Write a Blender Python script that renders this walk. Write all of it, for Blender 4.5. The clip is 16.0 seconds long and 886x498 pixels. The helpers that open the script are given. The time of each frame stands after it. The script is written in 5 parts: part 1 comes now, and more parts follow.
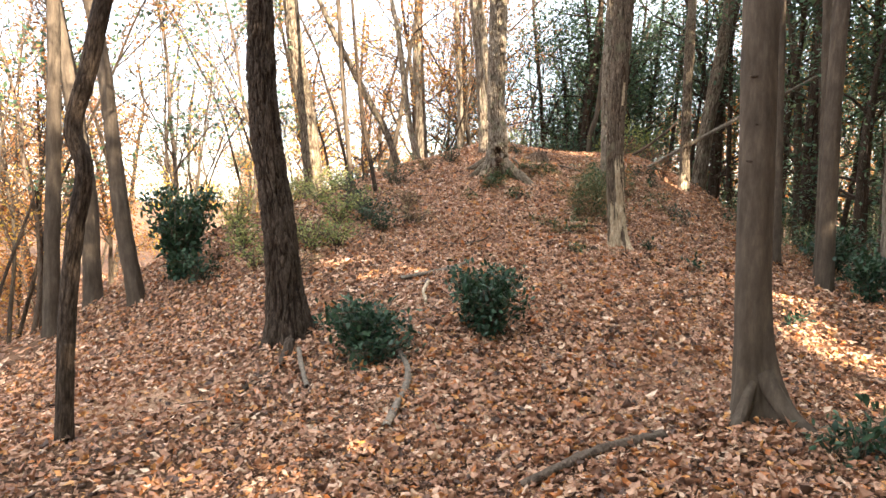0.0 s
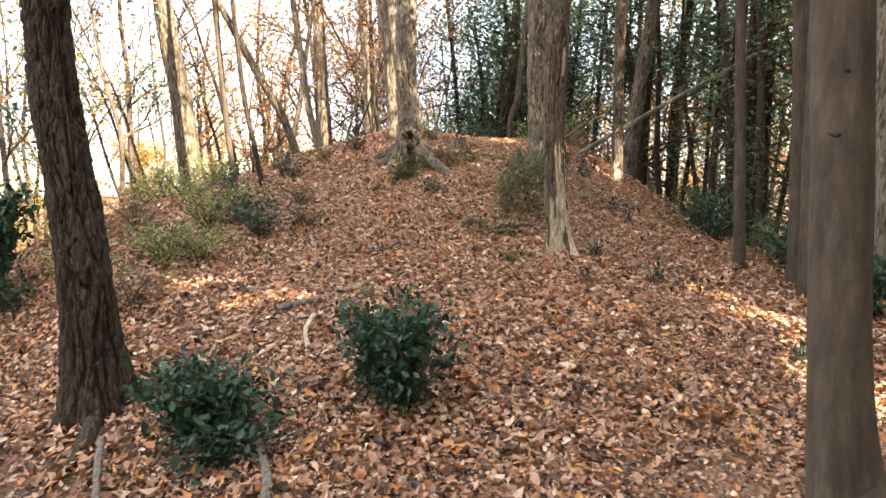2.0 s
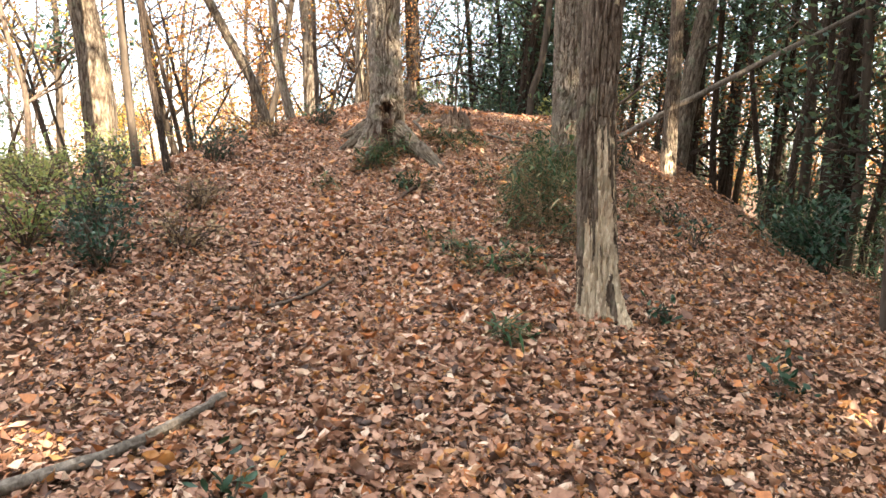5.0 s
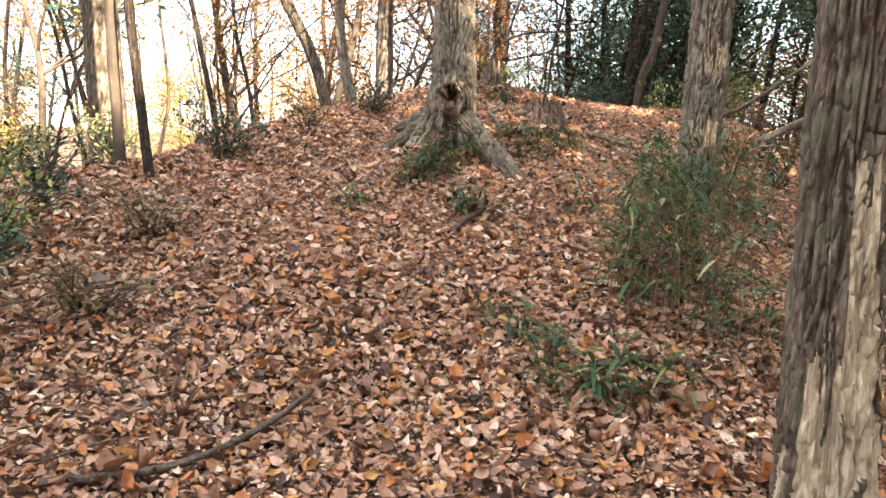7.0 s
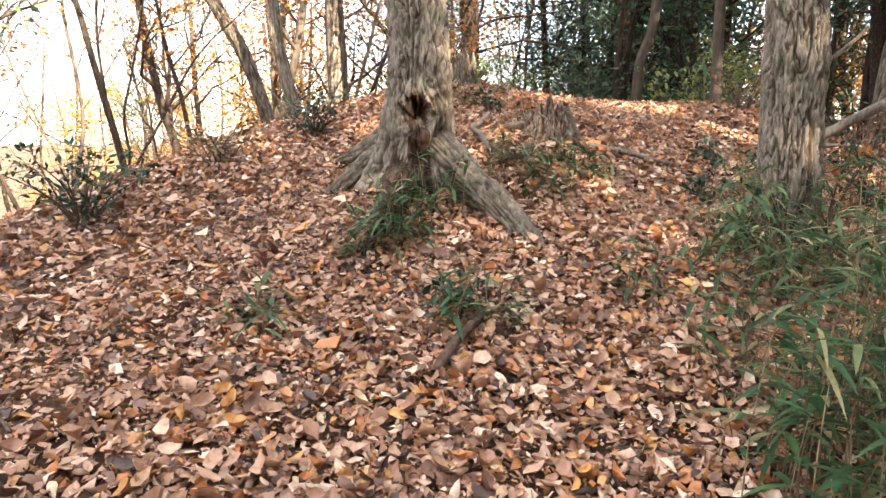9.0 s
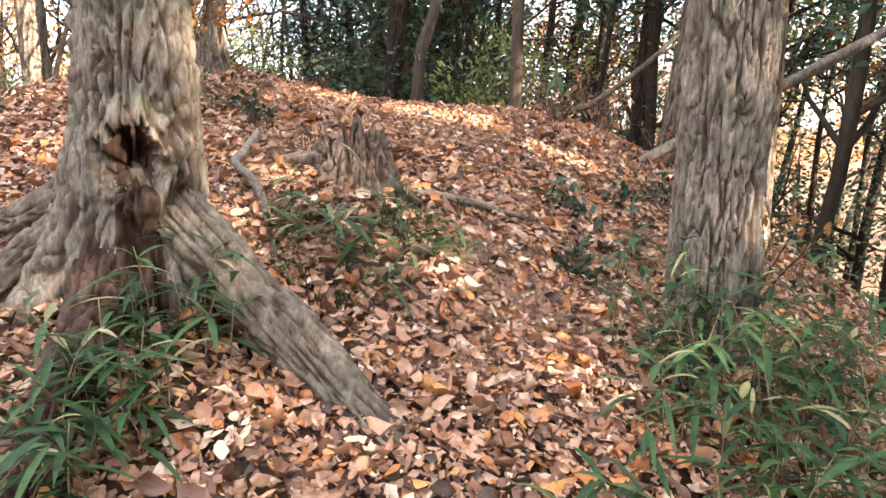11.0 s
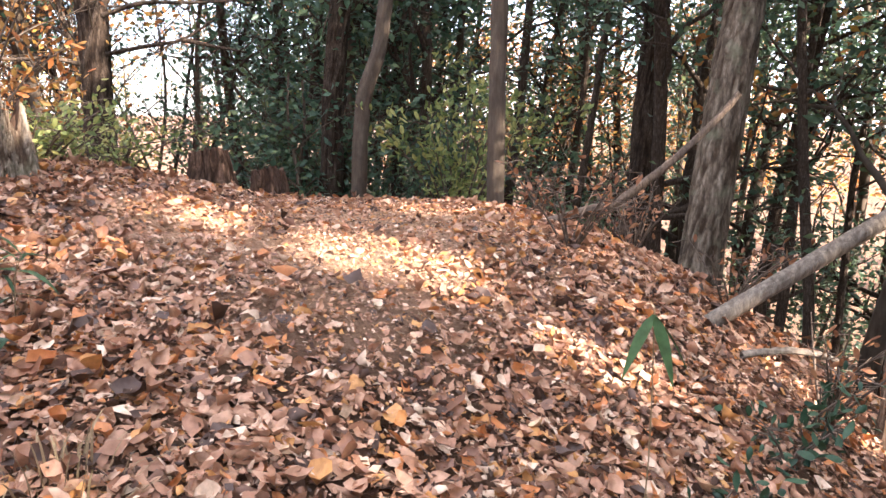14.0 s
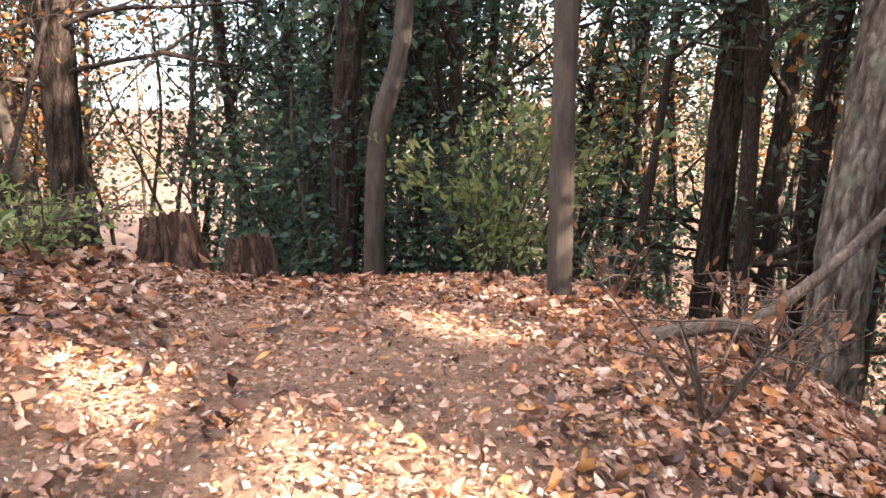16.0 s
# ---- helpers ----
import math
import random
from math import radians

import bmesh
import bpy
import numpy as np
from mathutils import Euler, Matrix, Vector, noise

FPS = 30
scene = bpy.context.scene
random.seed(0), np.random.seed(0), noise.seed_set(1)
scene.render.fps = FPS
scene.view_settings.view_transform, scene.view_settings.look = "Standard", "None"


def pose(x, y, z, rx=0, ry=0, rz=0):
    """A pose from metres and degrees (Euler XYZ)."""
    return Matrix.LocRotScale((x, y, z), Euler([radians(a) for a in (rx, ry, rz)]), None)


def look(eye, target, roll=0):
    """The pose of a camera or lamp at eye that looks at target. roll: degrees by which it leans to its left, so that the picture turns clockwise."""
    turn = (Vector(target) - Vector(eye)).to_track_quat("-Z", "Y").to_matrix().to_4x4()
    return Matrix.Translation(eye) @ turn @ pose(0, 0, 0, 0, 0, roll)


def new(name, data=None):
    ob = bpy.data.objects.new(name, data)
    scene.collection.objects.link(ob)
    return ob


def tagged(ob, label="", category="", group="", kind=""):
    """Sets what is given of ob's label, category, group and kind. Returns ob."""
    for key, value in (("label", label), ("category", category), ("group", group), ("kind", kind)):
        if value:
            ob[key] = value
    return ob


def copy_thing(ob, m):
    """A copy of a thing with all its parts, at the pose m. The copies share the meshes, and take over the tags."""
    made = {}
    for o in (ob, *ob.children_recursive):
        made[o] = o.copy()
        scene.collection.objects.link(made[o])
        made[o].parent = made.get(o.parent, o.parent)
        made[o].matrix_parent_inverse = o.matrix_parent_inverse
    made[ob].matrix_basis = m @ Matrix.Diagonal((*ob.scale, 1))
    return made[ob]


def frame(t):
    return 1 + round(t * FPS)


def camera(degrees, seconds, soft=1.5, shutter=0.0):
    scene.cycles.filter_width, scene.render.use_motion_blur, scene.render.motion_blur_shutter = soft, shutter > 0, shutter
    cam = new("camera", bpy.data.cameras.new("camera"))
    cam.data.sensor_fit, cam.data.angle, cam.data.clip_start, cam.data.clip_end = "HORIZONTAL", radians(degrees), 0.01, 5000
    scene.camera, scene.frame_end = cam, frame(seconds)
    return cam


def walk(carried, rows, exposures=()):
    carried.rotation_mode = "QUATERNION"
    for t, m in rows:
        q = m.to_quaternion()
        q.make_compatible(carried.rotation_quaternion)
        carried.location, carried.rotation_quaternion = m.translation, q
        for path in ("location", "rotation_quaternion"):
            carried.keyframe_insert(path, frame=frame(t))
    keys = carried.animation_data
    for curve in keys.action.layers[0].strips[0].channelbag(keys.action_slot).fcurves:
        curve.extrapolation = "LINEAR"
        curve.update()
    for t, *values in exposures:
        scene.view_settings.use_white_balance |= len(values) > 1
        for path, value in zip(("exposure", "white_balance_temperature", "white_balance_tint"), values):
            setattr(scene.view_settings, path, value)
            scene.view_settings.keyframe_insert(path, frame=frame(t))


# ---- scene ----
cam = camera(63.6, 16.0)
PATH = [
    (0, (-0.052, -0.343, 1.802), (-0.043, 1.652, 1.658), 0.2),
    (0.5, (-0.066, 0.161, 1.815), (0.057, 2.152, 1.683), -0.1),
    (1, (0.021, 0.732, 1.844), (0.122, 2.726, 1.741), 0.5),
    (1.5, (0.087, 1.282, 1.822), (0.21, 3.271, 1.653), 0.1),
    (2, (0.15, 1.874, 1.857), (0.395, 3.851, 1.686), -0.5),
    (2.5, (0.27, 2.522, 1.901), (0.508, 4.505, 1.79), 0.0),
    (3, (0.397, 3.126, 1.908), (0.736, 5.092, 1.764), -0.0),
    (3.5, (0.519, 3.699, 1.94), (0.998, 5.634, 1.772), 0.1),
    (4, (0.7, 4.247, 2.027), (1.048, 6.21, 1.876), 1.3),
    (4.2, (0.77, 4.45, 2.047), (1.055, 6.42, 1.853), 0.9),
    (6.3, (1.288, 6.966, 2.222), (1.421, 8.941, 1.937), 1.3),
    (6.5, (1.3, 7.2, 2.255), (1.419, 9.173, 1.95), 1.1),
    (7, (1.323, 7.799, 2.311), (1.276, 9.777, 2.019), 3.4),
    (7.5, (1.309, 8.379, 2.353), (1.148, 10.348, 2.042), 1.8),
    (8, (1.28, 8.943, 2.449), (1.229, 10.912, 2.103), 0.3),
    (8.2, (1.288, 9.179, 2.474), (1.223, 11.155, 2.166), 0.0),
    (10.3, (1.183, 11.334, 2.786), (1.593, 13.266, 2.472), 0.2),
    (10.5, (1.199, 11.549, 2.809), (1.685, 13.466, 2.505), 0.5),
    (11, (1.276, 12.001, 2.932), (1.972, 13.837, 2.554), 1.9),
    (11.5, (1.436, 12.421, 3.043), (2.158, 14.242, 2.641), -0.1),
    (12, (1.561, 12.835, 3.114), (2.268, 14.656, 2.684), 1.7),
    (12.5, (1.722, 13.261, 3.286), (2.512, 15.057, 2.896), 1.5),
    (13, (1.929, 13.65, 3.379), (2.732, 15.444, 3.011), 1.4),
    (13.5, (2.082, 14.017, 3.468), (2.841, 15.826, 3.077), 1.2),
    (14, (2.237, 14.436, 3.61), (3.037, 16.231, 3.237), 1.4),
    (14.5, (2.416, 14.827, 3.717), (3.193, 16.639, 3.384), 2.0),
    (15, (2.566, 15.162, 3.84), (3.309, 16.977, 3.447), 1.9),
    (15.5, (2.661, 15.601, 3.915), (3.43, 17.411, 3.55), 1.2),
    (16, (2.832, 16.041, 3.955), (3.563, 17.859, 3.552), 0.6),
]
walk(cam, [(t, look(eye, target, roll)) for t, eye, target, roll in PATH], [(0, 3.45, 6750, 11), (8, 3.66, 6450, 11), (11, 3.88, 6300, 15), (16, 3.86, 6000, 20)])

# ---------------------------------------------------------------- world, sun
SUN_TO = Vector((0.50, -0.80, 0.56)).normalized()      # towards the sun
world = bpy.data.worlds.new("sky")
scene.world = world
world.use_nodes = True
wn = world.node_tree.nodes
sky = wn.new("ShaderNodeTexSky")
sky.sky_type = "NISHITA"
sky.sun_disc = False
sky.sun_elevation = math.asin(SUN_TO.z)
sky.sun_rotation = math.atan2(SUN_TO.x, SUN_TO.y)
sky.dust_density = 0.5
sky.ozone_density = 0.6
wn["Background"].inputs["Strength"].default_value = 0.15
# a thin bright cloud cover, three times as bright overhead as at the horizon, before the clear sky
wl = world.node_tree.links
up_ = wn.new("ShaderNodeTexCoord")
split_ = wn.new("ShaderNodeSeparateXYZ")
wl.new(up_.outputs["Generated"], split_.inputs[0])
grade = wn.new("ShaderNodeMapRange")
grade.inputs["To Min"].default_value, grade.inputs["To Max"].default_value = 1.0, 3.0
wl.new(split_.outputs["Z"], grade.inputs["Value"])
cloud = wn.new("ShaderNodeVectorMath")
cloud.operation = "SCALE"
cloud.inputs[0].default_value = (0.84, 0.88, 0.94)
wl.new(grade.outputs[0], cloud.inputs["Scale"])
thin = wn.new("ShaderNodeVectorMath")
thin.operation = "SCALE"
thin.inputs["Scale"].default_value = 0.15
veil = wn.new("ShaderNodeVectorMath")
wl.new(sky.outputs[0], thin.inputs[0])
wl.new(thin.outputs[0], veil.inputs[0])
wl.new(cloud.outputs[0], veil.inputs[1])
wl.new(veil.outputs[0], wn["Background"].inputs["Color"])
sun = new("sun", bpy.data.lights.new("sun", "SUN"))
sun.data.energy, sun.data.angle, sun.data.color = 3.6, radians(0.6), (1.0, 0.88, 0.70)
sun.matrix_world = look((0, 0, 30), Vector((0, 0, 30)) - SUN_TO)

# ---------------------------------------------------------------- numeric helpers
rng = np.random.default_rng(7)
LATTICE = rng.random((64, 64, 64)).astype(np.float32)


def vnoise(p):
    """Smooth value noise in 0..1 for an array of points (n, 3)."""
    p = np.asarray(p, float)
    i = np.floor(p).astype(int)
    f = p - i
    f = f * f * (3 - 2 * f)
    i &= 63
    j = (i + 1) & 63
    out = 0
    for a in (0, 1):
        for b in (0, 1):
            for c in (0, 1):
                w = (f[..., 0] if a else 1 - f[..., 0]) * (f[..., 1] if b else 1 - f[..., 1]) * (f[..., 2] if c else 1 - f[..., 2])
                out = out + w * LATTICE[(j if a else i)[..., 0], (j if b else i)[..., 1], (j if c else i)[..., 2]]
    return out


# The mound: broad swells on a four-metre grid, above the flat wood around it.
SWELL_X = (-10, -6, -3, 0, 3, 6, 10)
SWELLS = ((0.48, 0.74, 0.05, 0.39, 1.32, -0.23, 1.14), (-0.07, 0.98, 0.39, -0.01, 0.44, 0.08, 1.63), (0.04, -0.34, -0.24, 1.43, 0.2, 0.43, 0.79), (0.06, 0.01, 2.57, -1.07, 1.67, 0.14, 0.59), (-0.41, 0.14, 0.41, 1.37, 1.24, 0.27, 0.78), (0.3, 0.89, 0.59, 1.67, -0.07, 3.34, -1.14), (0.19, 0.25, 0.67, 1.78, 0.41, 0.01, 1.03), (-0.38, 0.39, 0.49, 0.15, 0.44, 0.31, 0.65), (-0.5, 0.05, 0.12, 0.09, 0.4, 0.34, -0.09))
BUMPS = ((-0.1, 7.3, 0.13, 0.9), (0.2, 11.8, 0.14, 0.7), (0.6, 10.8, -0.12, 0.7), (1.7, 15.3, 0.10, 0.7), (2.7, 14.7, -0.08, 0.5), (5.0, 17.6, 0.10, 0.8), (1.3, 19.4, 0.28, 0.8), (3.7, 20.2, -0.09, 0.9), (2.2, 20.9, 0.22, 0.8))


def height(x, y):
    x, y = np.asarray(x, float), np.asarray(y, float)
    z = np.full(np.broadcast(x, y).shape, -1.5)
    for row, values in enumerate(SWELLS):
        for cx, v in zip(SWELL_X, values):
            z = z + v * np.exp(-((x - cx) ** 2 + (y - 4 * row) ** 2) / 16.82)
    for cx, cy, v, s in BUMPS:
        z = z + v * np.exp(-((x - cx) ** 2 + (y - cy) ** 2) / (2 * s * s))
    q = np.stack([x * 0.9, y * 0.9, np.zeros_like(z)], -1)
    return z + 0.07 * (vnoise(q) - 0.5) + 0.03 * (vnoise(q * 3.1) - 0.5)


def ground_at(x, y):
    return float(height(x, y))


def mesh_from(name, verts, faces, smooth=True):
    """A mesh from an (n, 3) array and an (m, k) array of indices."""
    verts, faces = np.ascontiguousarray(verts, np.float32), np.ascontiguousarray(faces, np.int32)
    me = bpy.data.meshes.new(name)
    me.vertices.add(len(verts))
    me.vertices.foreach_set("co", verts.ravel())
    me.loops.add(faces.size)
    me.loops.foreach_set("vertex_index", faces.ravel())
    me.polygons.add(len(faces))
    me.polygons.foreach_set("loop_start", np.arange(0, faces.size, faces.shape[1], dtype=np.int32))
    me.polygons.foreach_set("use_smooth", np.full(len(faces), smooth))
    me.update(calc_edges=True)
    return me


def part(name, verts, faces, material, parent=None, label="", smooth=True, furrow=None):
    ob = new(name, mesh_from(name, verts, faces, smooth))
    # crack depth per vertex, by which bark_material darkens the cracks
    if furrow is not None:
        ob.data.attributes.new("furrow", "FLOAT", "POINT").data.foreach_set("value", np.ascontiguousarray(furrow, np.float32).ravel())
    ob.data.materials.append(material)
    if parent:
        ob.parent = parent
    if label:
        tagged(ob, label)
    return ob


def thing(name, x, y, z, label, category, group="", kind=""):
    ob = new(name)
    ob.location = (x, y, z)
    ob.empty_display_size = 0.2
    return tagged(ob, label, category, group, kind)


def tubes(lines, sides=6):
    """One mesh out of many tapered tubes. lines: (points (n, 3), radii (n,))."""
    vs, fs, n0 = [], [], 0
    ang = np.linspace(0, 2 * np.pi, sides, endpoint=False)
    for pts, rad in lines:
        pts, rad = np.asarray(pts, float), np.asarray(rad, float)
        tan = np.gradient(pts, axis=0)
        tan /= np.linalg.norm(tan, axis=1, keepdims=True) + 1e-9
        ref = np.array((1.0, 0, 0)) if abs(tan[0][0]) < 0.8 else np.array((0, 1.0, 0))
        u = np.cross(tan, ref)
        u /= np.linalg.norm(u, axis=1, keepdims=True) + 1e-9
        v = np.cross(tan, u)
        ring = pts[:, None] + rad[:, None, None] * (np.cos(ang)[None, :, None] * u[:, None] + np.sin(ang)[None, :, None] * v[:, None])
        n = len(pts)
        vs.append(ring.reshape(-1, 3))
        a = np.arange(n - 1)[:, None] * sides + np.arange(sides)[None]
        b = np.arange(n - 1)[:, None] * sides + (np.arange(sides)[None] + 1) % sides
        fs.append(np.stack([a, b, b + sides, a + sides], -1).reshape(-1, 4) + n0)
        vs.append(pts[-1:] + tan[-1:] * rad[-1])
        tip = n * sides
        last = (n - 1) * sides + np.arange(sides)
        fs.append(np.stack([last, np.roll(last, -1), np.full(sides, tip), np.full(sides, tip)], -1) + n0)
        n0 += n * sides + 1
    f = np.concatenate(fs)
    v = np.concatenate(vs)
    tri = f[:, 2] == f[:, 3]
    return v, np.concatenate([f[~tri][:, [0, 1, 2]], f[~tri][:, [0, 2, 3]], f[tri][:, :3]])


BLADE_FULL = np.array([(0, 0, 0), (-.28, .17, .10), (-.50, .47, .14), (-.37, .79, .07), (-.05, 1, .02), (.25, .23, .07), (.46, .53, .15), (.36, .82, .11), (0, .33, 0), (.02, .68, -.03)])
BLADE_FULL_F = np.array([(0, 8, 1), (1, 8, 2), (2, 8, 9), (2, 9, 3), (3, 9, 4), (0, 5, 8), (5, 6, 8), (6, 9, 8), (6, 7, 9), (7, 4, 9)])
BLADE_MID = np.array([(0, 0, 0), (-.5, .42, .12), (.03, 1, .05), (.46, .6, .10), (0, .5, 0)])
BLADE_MID_F = np.array([(0, 4, 1), (1, 4, 2), (0, 3, 4), (4, 3, 2)])
BLADE_SMALL = np.array([(0, 0, 0), (-.5, .5, .09), (0, 1, 0), (.5, .5, .09)])
BLADE_SMALL_F = np.array([(0, 2, 1), (0, 3, 2)])


def blades(centres, along, normal, length, width, full=False, curl=None):
    """Leaf blades: centre, direction, normal, length and width arrays into one vertex and face array."""
    shape, faces = ((BLADE_SMALL, BLADE_SMALL_F), (BLADE_FULL, BLADE_FULL_F), (BLADE_MID, BLADE_MID_F))[int(full)]
    along = along / (np.linalg.norm(along, axis=1, keepdims=True) + 1e-9)
    side = np.cross(along, normal)
    side /= np.linalg.norm(side, axis=1, keepdims=True) + 1e-9
    up = np.cross(side, along)
    n, k = len(centres), len(shape)
    zz = shape[None, :, 2] * width[:, None] * 2
    if curl is not None:
        zz = zz * (curl[:, None] * 2) + curl[:, None] * length[:, None] * (2 * shape[None, :, 1] - 1) ** 2 * 0.35
    v = (centres[:, None] + along[:, None] * ((shape[None, :, 1:2] - 0.5) * length[:, None, None])
         + side[:, None] * (shape[None, :, 0:1] * width[:, None, None]) + up[:, None] * zz[..., None])
    f = faces[None] + (np.arange(n) * k)[:, None, None]
    return v.reshape(-1, 3), f.reshape(-1, 3)


def unit(n, flat=1.0):
    d = rng.normal(size=(n, 3))
    d[:, 2] *= flat
    return d / (np.linalg.norm(d, axis=1, keepdims=True) + 1e-9)


# ---------------------------------------------------------------- materials
def material(name, rough=0.8, spec=0.3):
    m = bpy.data.materials.new(name)
    m.use_nodes = True
    b = m.node_tree.nodes["Principled BSDF"]
    b.inputs["Roughness"].default_value = rough
    b.inputs["Specular IOR Level"].default_value = spec
    return m, m.node_tree.nodes, m.node_tree.links, b


def ramp(nodes, stops, mode="LINEAR"):
    r = nodes.new("ShaderNodeValToRGB")
    r.color_ramp.interpolation = mode
    for i, (p, c) in enumerate(stops):
        e = r.color_ramp.elements[i] if i < 2 else r.color_ramp.elements.new(p)
        e.position, e.color = p, (*c, 1)
    return r


def noise_tex(nodes, links, scale, detail=4, stretch=None, rough=0.6):
    t = nodes.new("ShaderNodeTexNoise")
    t.inputs["Scale"].default_value, t.inputs["Detail"].default_value, t.inputs["Roughness"].default_value = scale, detail, rough
    co = nodes.new("ShaderNodeTexCoord")
    if stretch:
        mp = nodes.new("ShaderNodeMapping")
        mp.inputs["Scale"].default_value = stretch
        links.new(co.outputs["Object"], mp.inputs["Vector"])
        links.new(mp.outputs[0], t.inputs["Vector"])
    else:
        links.new(co.outputs["Object"], t.inputs["Vector"])
    return t


def add_bump(nodes, links, b, tex, strength, distance):
    u = nodes.new("ShaderNodeBump")
    u.inputs["Strength"].default_value, u.inputs["Distance"].default_value = strength, distance
    links.new(tex.outputs[0], u.inputs["Height"])
    links.new(u.outputs[0], b.inputs["Normal"])


def bark_material(name, dark, mid, light, moss=None, fine=60.0, furrows=0.9, plates=0.45):
    m, n, l, b = material(name, 0.9, 0.15)
    t = noise_tex(n, l, fine, 6, (1, 1, 0.22), 0.75)
    r = ramp(n, [(0.30, dark), (0.72, light), (0.52, mid)])
    l.new(t.outputs[0], r.inputs[0])
    co = n.new("ShaderNodeTexCoord")
    wob = n.new("ShaderNodeTexNoise")
    wob.inputs["Scale"].default_value = fine * 0.25
    l.new(co.outputs["Object"], wob.inputs["Vector"])
    off = n.new("ShaderNodeVectorMath")
    off.operation = "MULTIPLY_ADD"
    off.inputs[1].default_value = (3.0 / fine, 3.0 / fine, 6.0 / fine)
    l.new(wob.outputs["Color"], off.inputs[0])
    l.new(co.outputs["Object"], off.inputs[2])
    mpn = n.new("ShaderNodeMapping")
    mpn.inputs["Scale"].default_value = (1, 1, 0.2)
    l.new(off.outputs[0], mpn.inputs["Vector"])
    vor = n.new("ShaderNodeTexVoronoi")
    vor.feature = "DISTANCE_TO_EDGE"
    vor.inputs["Scale"].default_value = fine * plates
    l.new(mpn.outputs[0], vor.inputs["Vector"])
    rp = ramp(n, [(0.02, (0.36, 0.32, 0.29)), (0.30, (1.12, 1.12, 1.12))])
    l.new(vor.outputs["Distance"], rp.inputs[0])
    mp_ = n.new("ShaderNodeMixRGB")
    mp_.blend_type = "MULTIPLY"
    mp_.inputs[0].default_value = furrows
    l.new(r.outputs[0], mp_.inputs[1])
    l.new(rp.outputs[0], mp_.inputs[2])
    # shade of the cracks deepened in the colour, along with darker inner bark
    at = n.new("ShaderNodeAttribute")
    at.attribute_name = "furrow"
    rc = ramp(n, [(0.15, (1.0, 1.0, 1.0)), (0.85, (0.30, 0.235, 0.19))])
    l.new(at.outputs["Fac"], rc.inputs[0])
    crack_shade = n.new("ShaderNodeMixRGB")
    crack_shade.blend_type = "MULTIPLY"
    crack_shade.inputs[0].default_value = 0.9
    l.new(mp_.outputs[0], crack_shade.inputs[1])
    l.new(rc.outputs[0], crack_shade.inputs[2])
    r = crack_shade
    big = noise_tex(n, l, 3.0, 3)
    mix = n.new("ShaderNodeMixRGB")
    mix.blend_type = "MULTIPLY"
    mix.inputs[0].default_value = 0.55
    rb = ramp(n, [(0.3, (0.55, 0.52, 0.48)), (0.7, (1.15, 1.1, 1.05))])
    l.new(big.outputs[0], rb.inputs[0])
    l.new(r.outputs[0], mix.inputs[1])
    l.new(rb.outputs[0], mix.inputs[2])
    out = mix
    if moss:
        mm = n.new("ShaderNodeMixRGB")
        k = noise_tex(n, l, 5.5, 5)
        rk = ramp(n, [(0.55, (0, 0, 0)), (0.70, (0.6, 0.6, 0.6))])
        l.new(k.outputs[0], rk.inputs[0])
        l.new(rk.outputs[0], mm.inputs[0])
        l.new(mix.outputs[0], mm.inputs[1])
        mm.inputs[2].default_value = (*moss, 1)
        out = mm
    l.new(out.outputs[0], b.inputs["Base Color"])
    sum_ = n.new("ShaderNodeMath")
    sum_.operation = "MULTIPLY_ADD"
    sum_.inputs[1].default_value = 0.35
    l.new(t.outputs[0], sum_.inputs[0])
    sat = ramp(n, [(0.0, (0, 0, 0)), (0.3, (1, 1, 1))])
    l.new(vor.outputs["Distance"], sat.inputs[0])
    l.new(sat.outputs[0], sum_.inputs[2])
    add_bump(n, l, b, sum_, 0.25 + 0.75 * furrows, 0.012)
    return m


def leaf_material(name, stops, through_light=0.35, rough=0.5, spec=0.35, mode="LINEAR"):
    """Leaves: one colour to each blade, with mottling; some light passes through."""
    m, n, l, b = material(name, rough, spec)
    g = n.new("ShaderNodeNewGeometry")
    r = ramp(n, stops, mode)
    l.new(g.outputs["Random Per Island"], r.inputs[0])
    t = noise_tex(n, l, 38.0, 4)
    rt = ramp(n, [(0.3, (0.55, 0.5, 0.46)), (0.66, (1.12, 1.1, 1.08))])
    l.new(t.outputs[0], rt.inputs[0])
    mix = n.new("ShaderNodeMixRGB")
    mix.blend_type = "MULTIPLY"
    mix.inputs[0].default_value = 0.75
    l.new(r.outputs[0], mix.inputs[1])
    l.new(rt.outputs[0], mix.inputs[2])
    l.new(mix.outputs[0], b.inputs["Base Color"])
    if through_light > 0:
        tr = n.new("ShaderNodeBsdfTranslucent")
        l.new(mix.outputs[0], tr.inputs["Color"])
        ms = n.new("ShaderNodeMixShader")
        ms.inputs[0].default_value = through_light
        l.new(b.outputs[0], ms.inputs[1])
        l.new(tr.outputs[0], ms.inputs[2])
        l.new(ms.outputs[0], n["Material Output"].inputs["Surface"])
    return m


M_SOIL, n_, l_, b_ = material("soil", 0.95, 0.1)
t1_ = noise_tex(n_, l_, 2.2, 6)
t2_ = noise_tex(n_, l_, 34.0, 10, None, 0.85)
r1_ = ramp(n_, [(0.3, (0.055, 0.034, 0.023)), (0.72, (0.25, 0.165, 0.115)), (0.5, (0.145, 0.09, 0.062))])
l_.new(t2_.outputs[0], r1_.inputs[0])
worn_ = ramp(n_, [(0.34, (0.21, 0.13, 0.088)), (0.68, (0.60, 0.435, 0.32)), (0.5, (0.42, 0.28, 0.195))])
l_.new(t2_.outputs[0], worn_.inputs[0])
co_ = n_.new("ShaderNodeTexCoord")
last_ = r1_
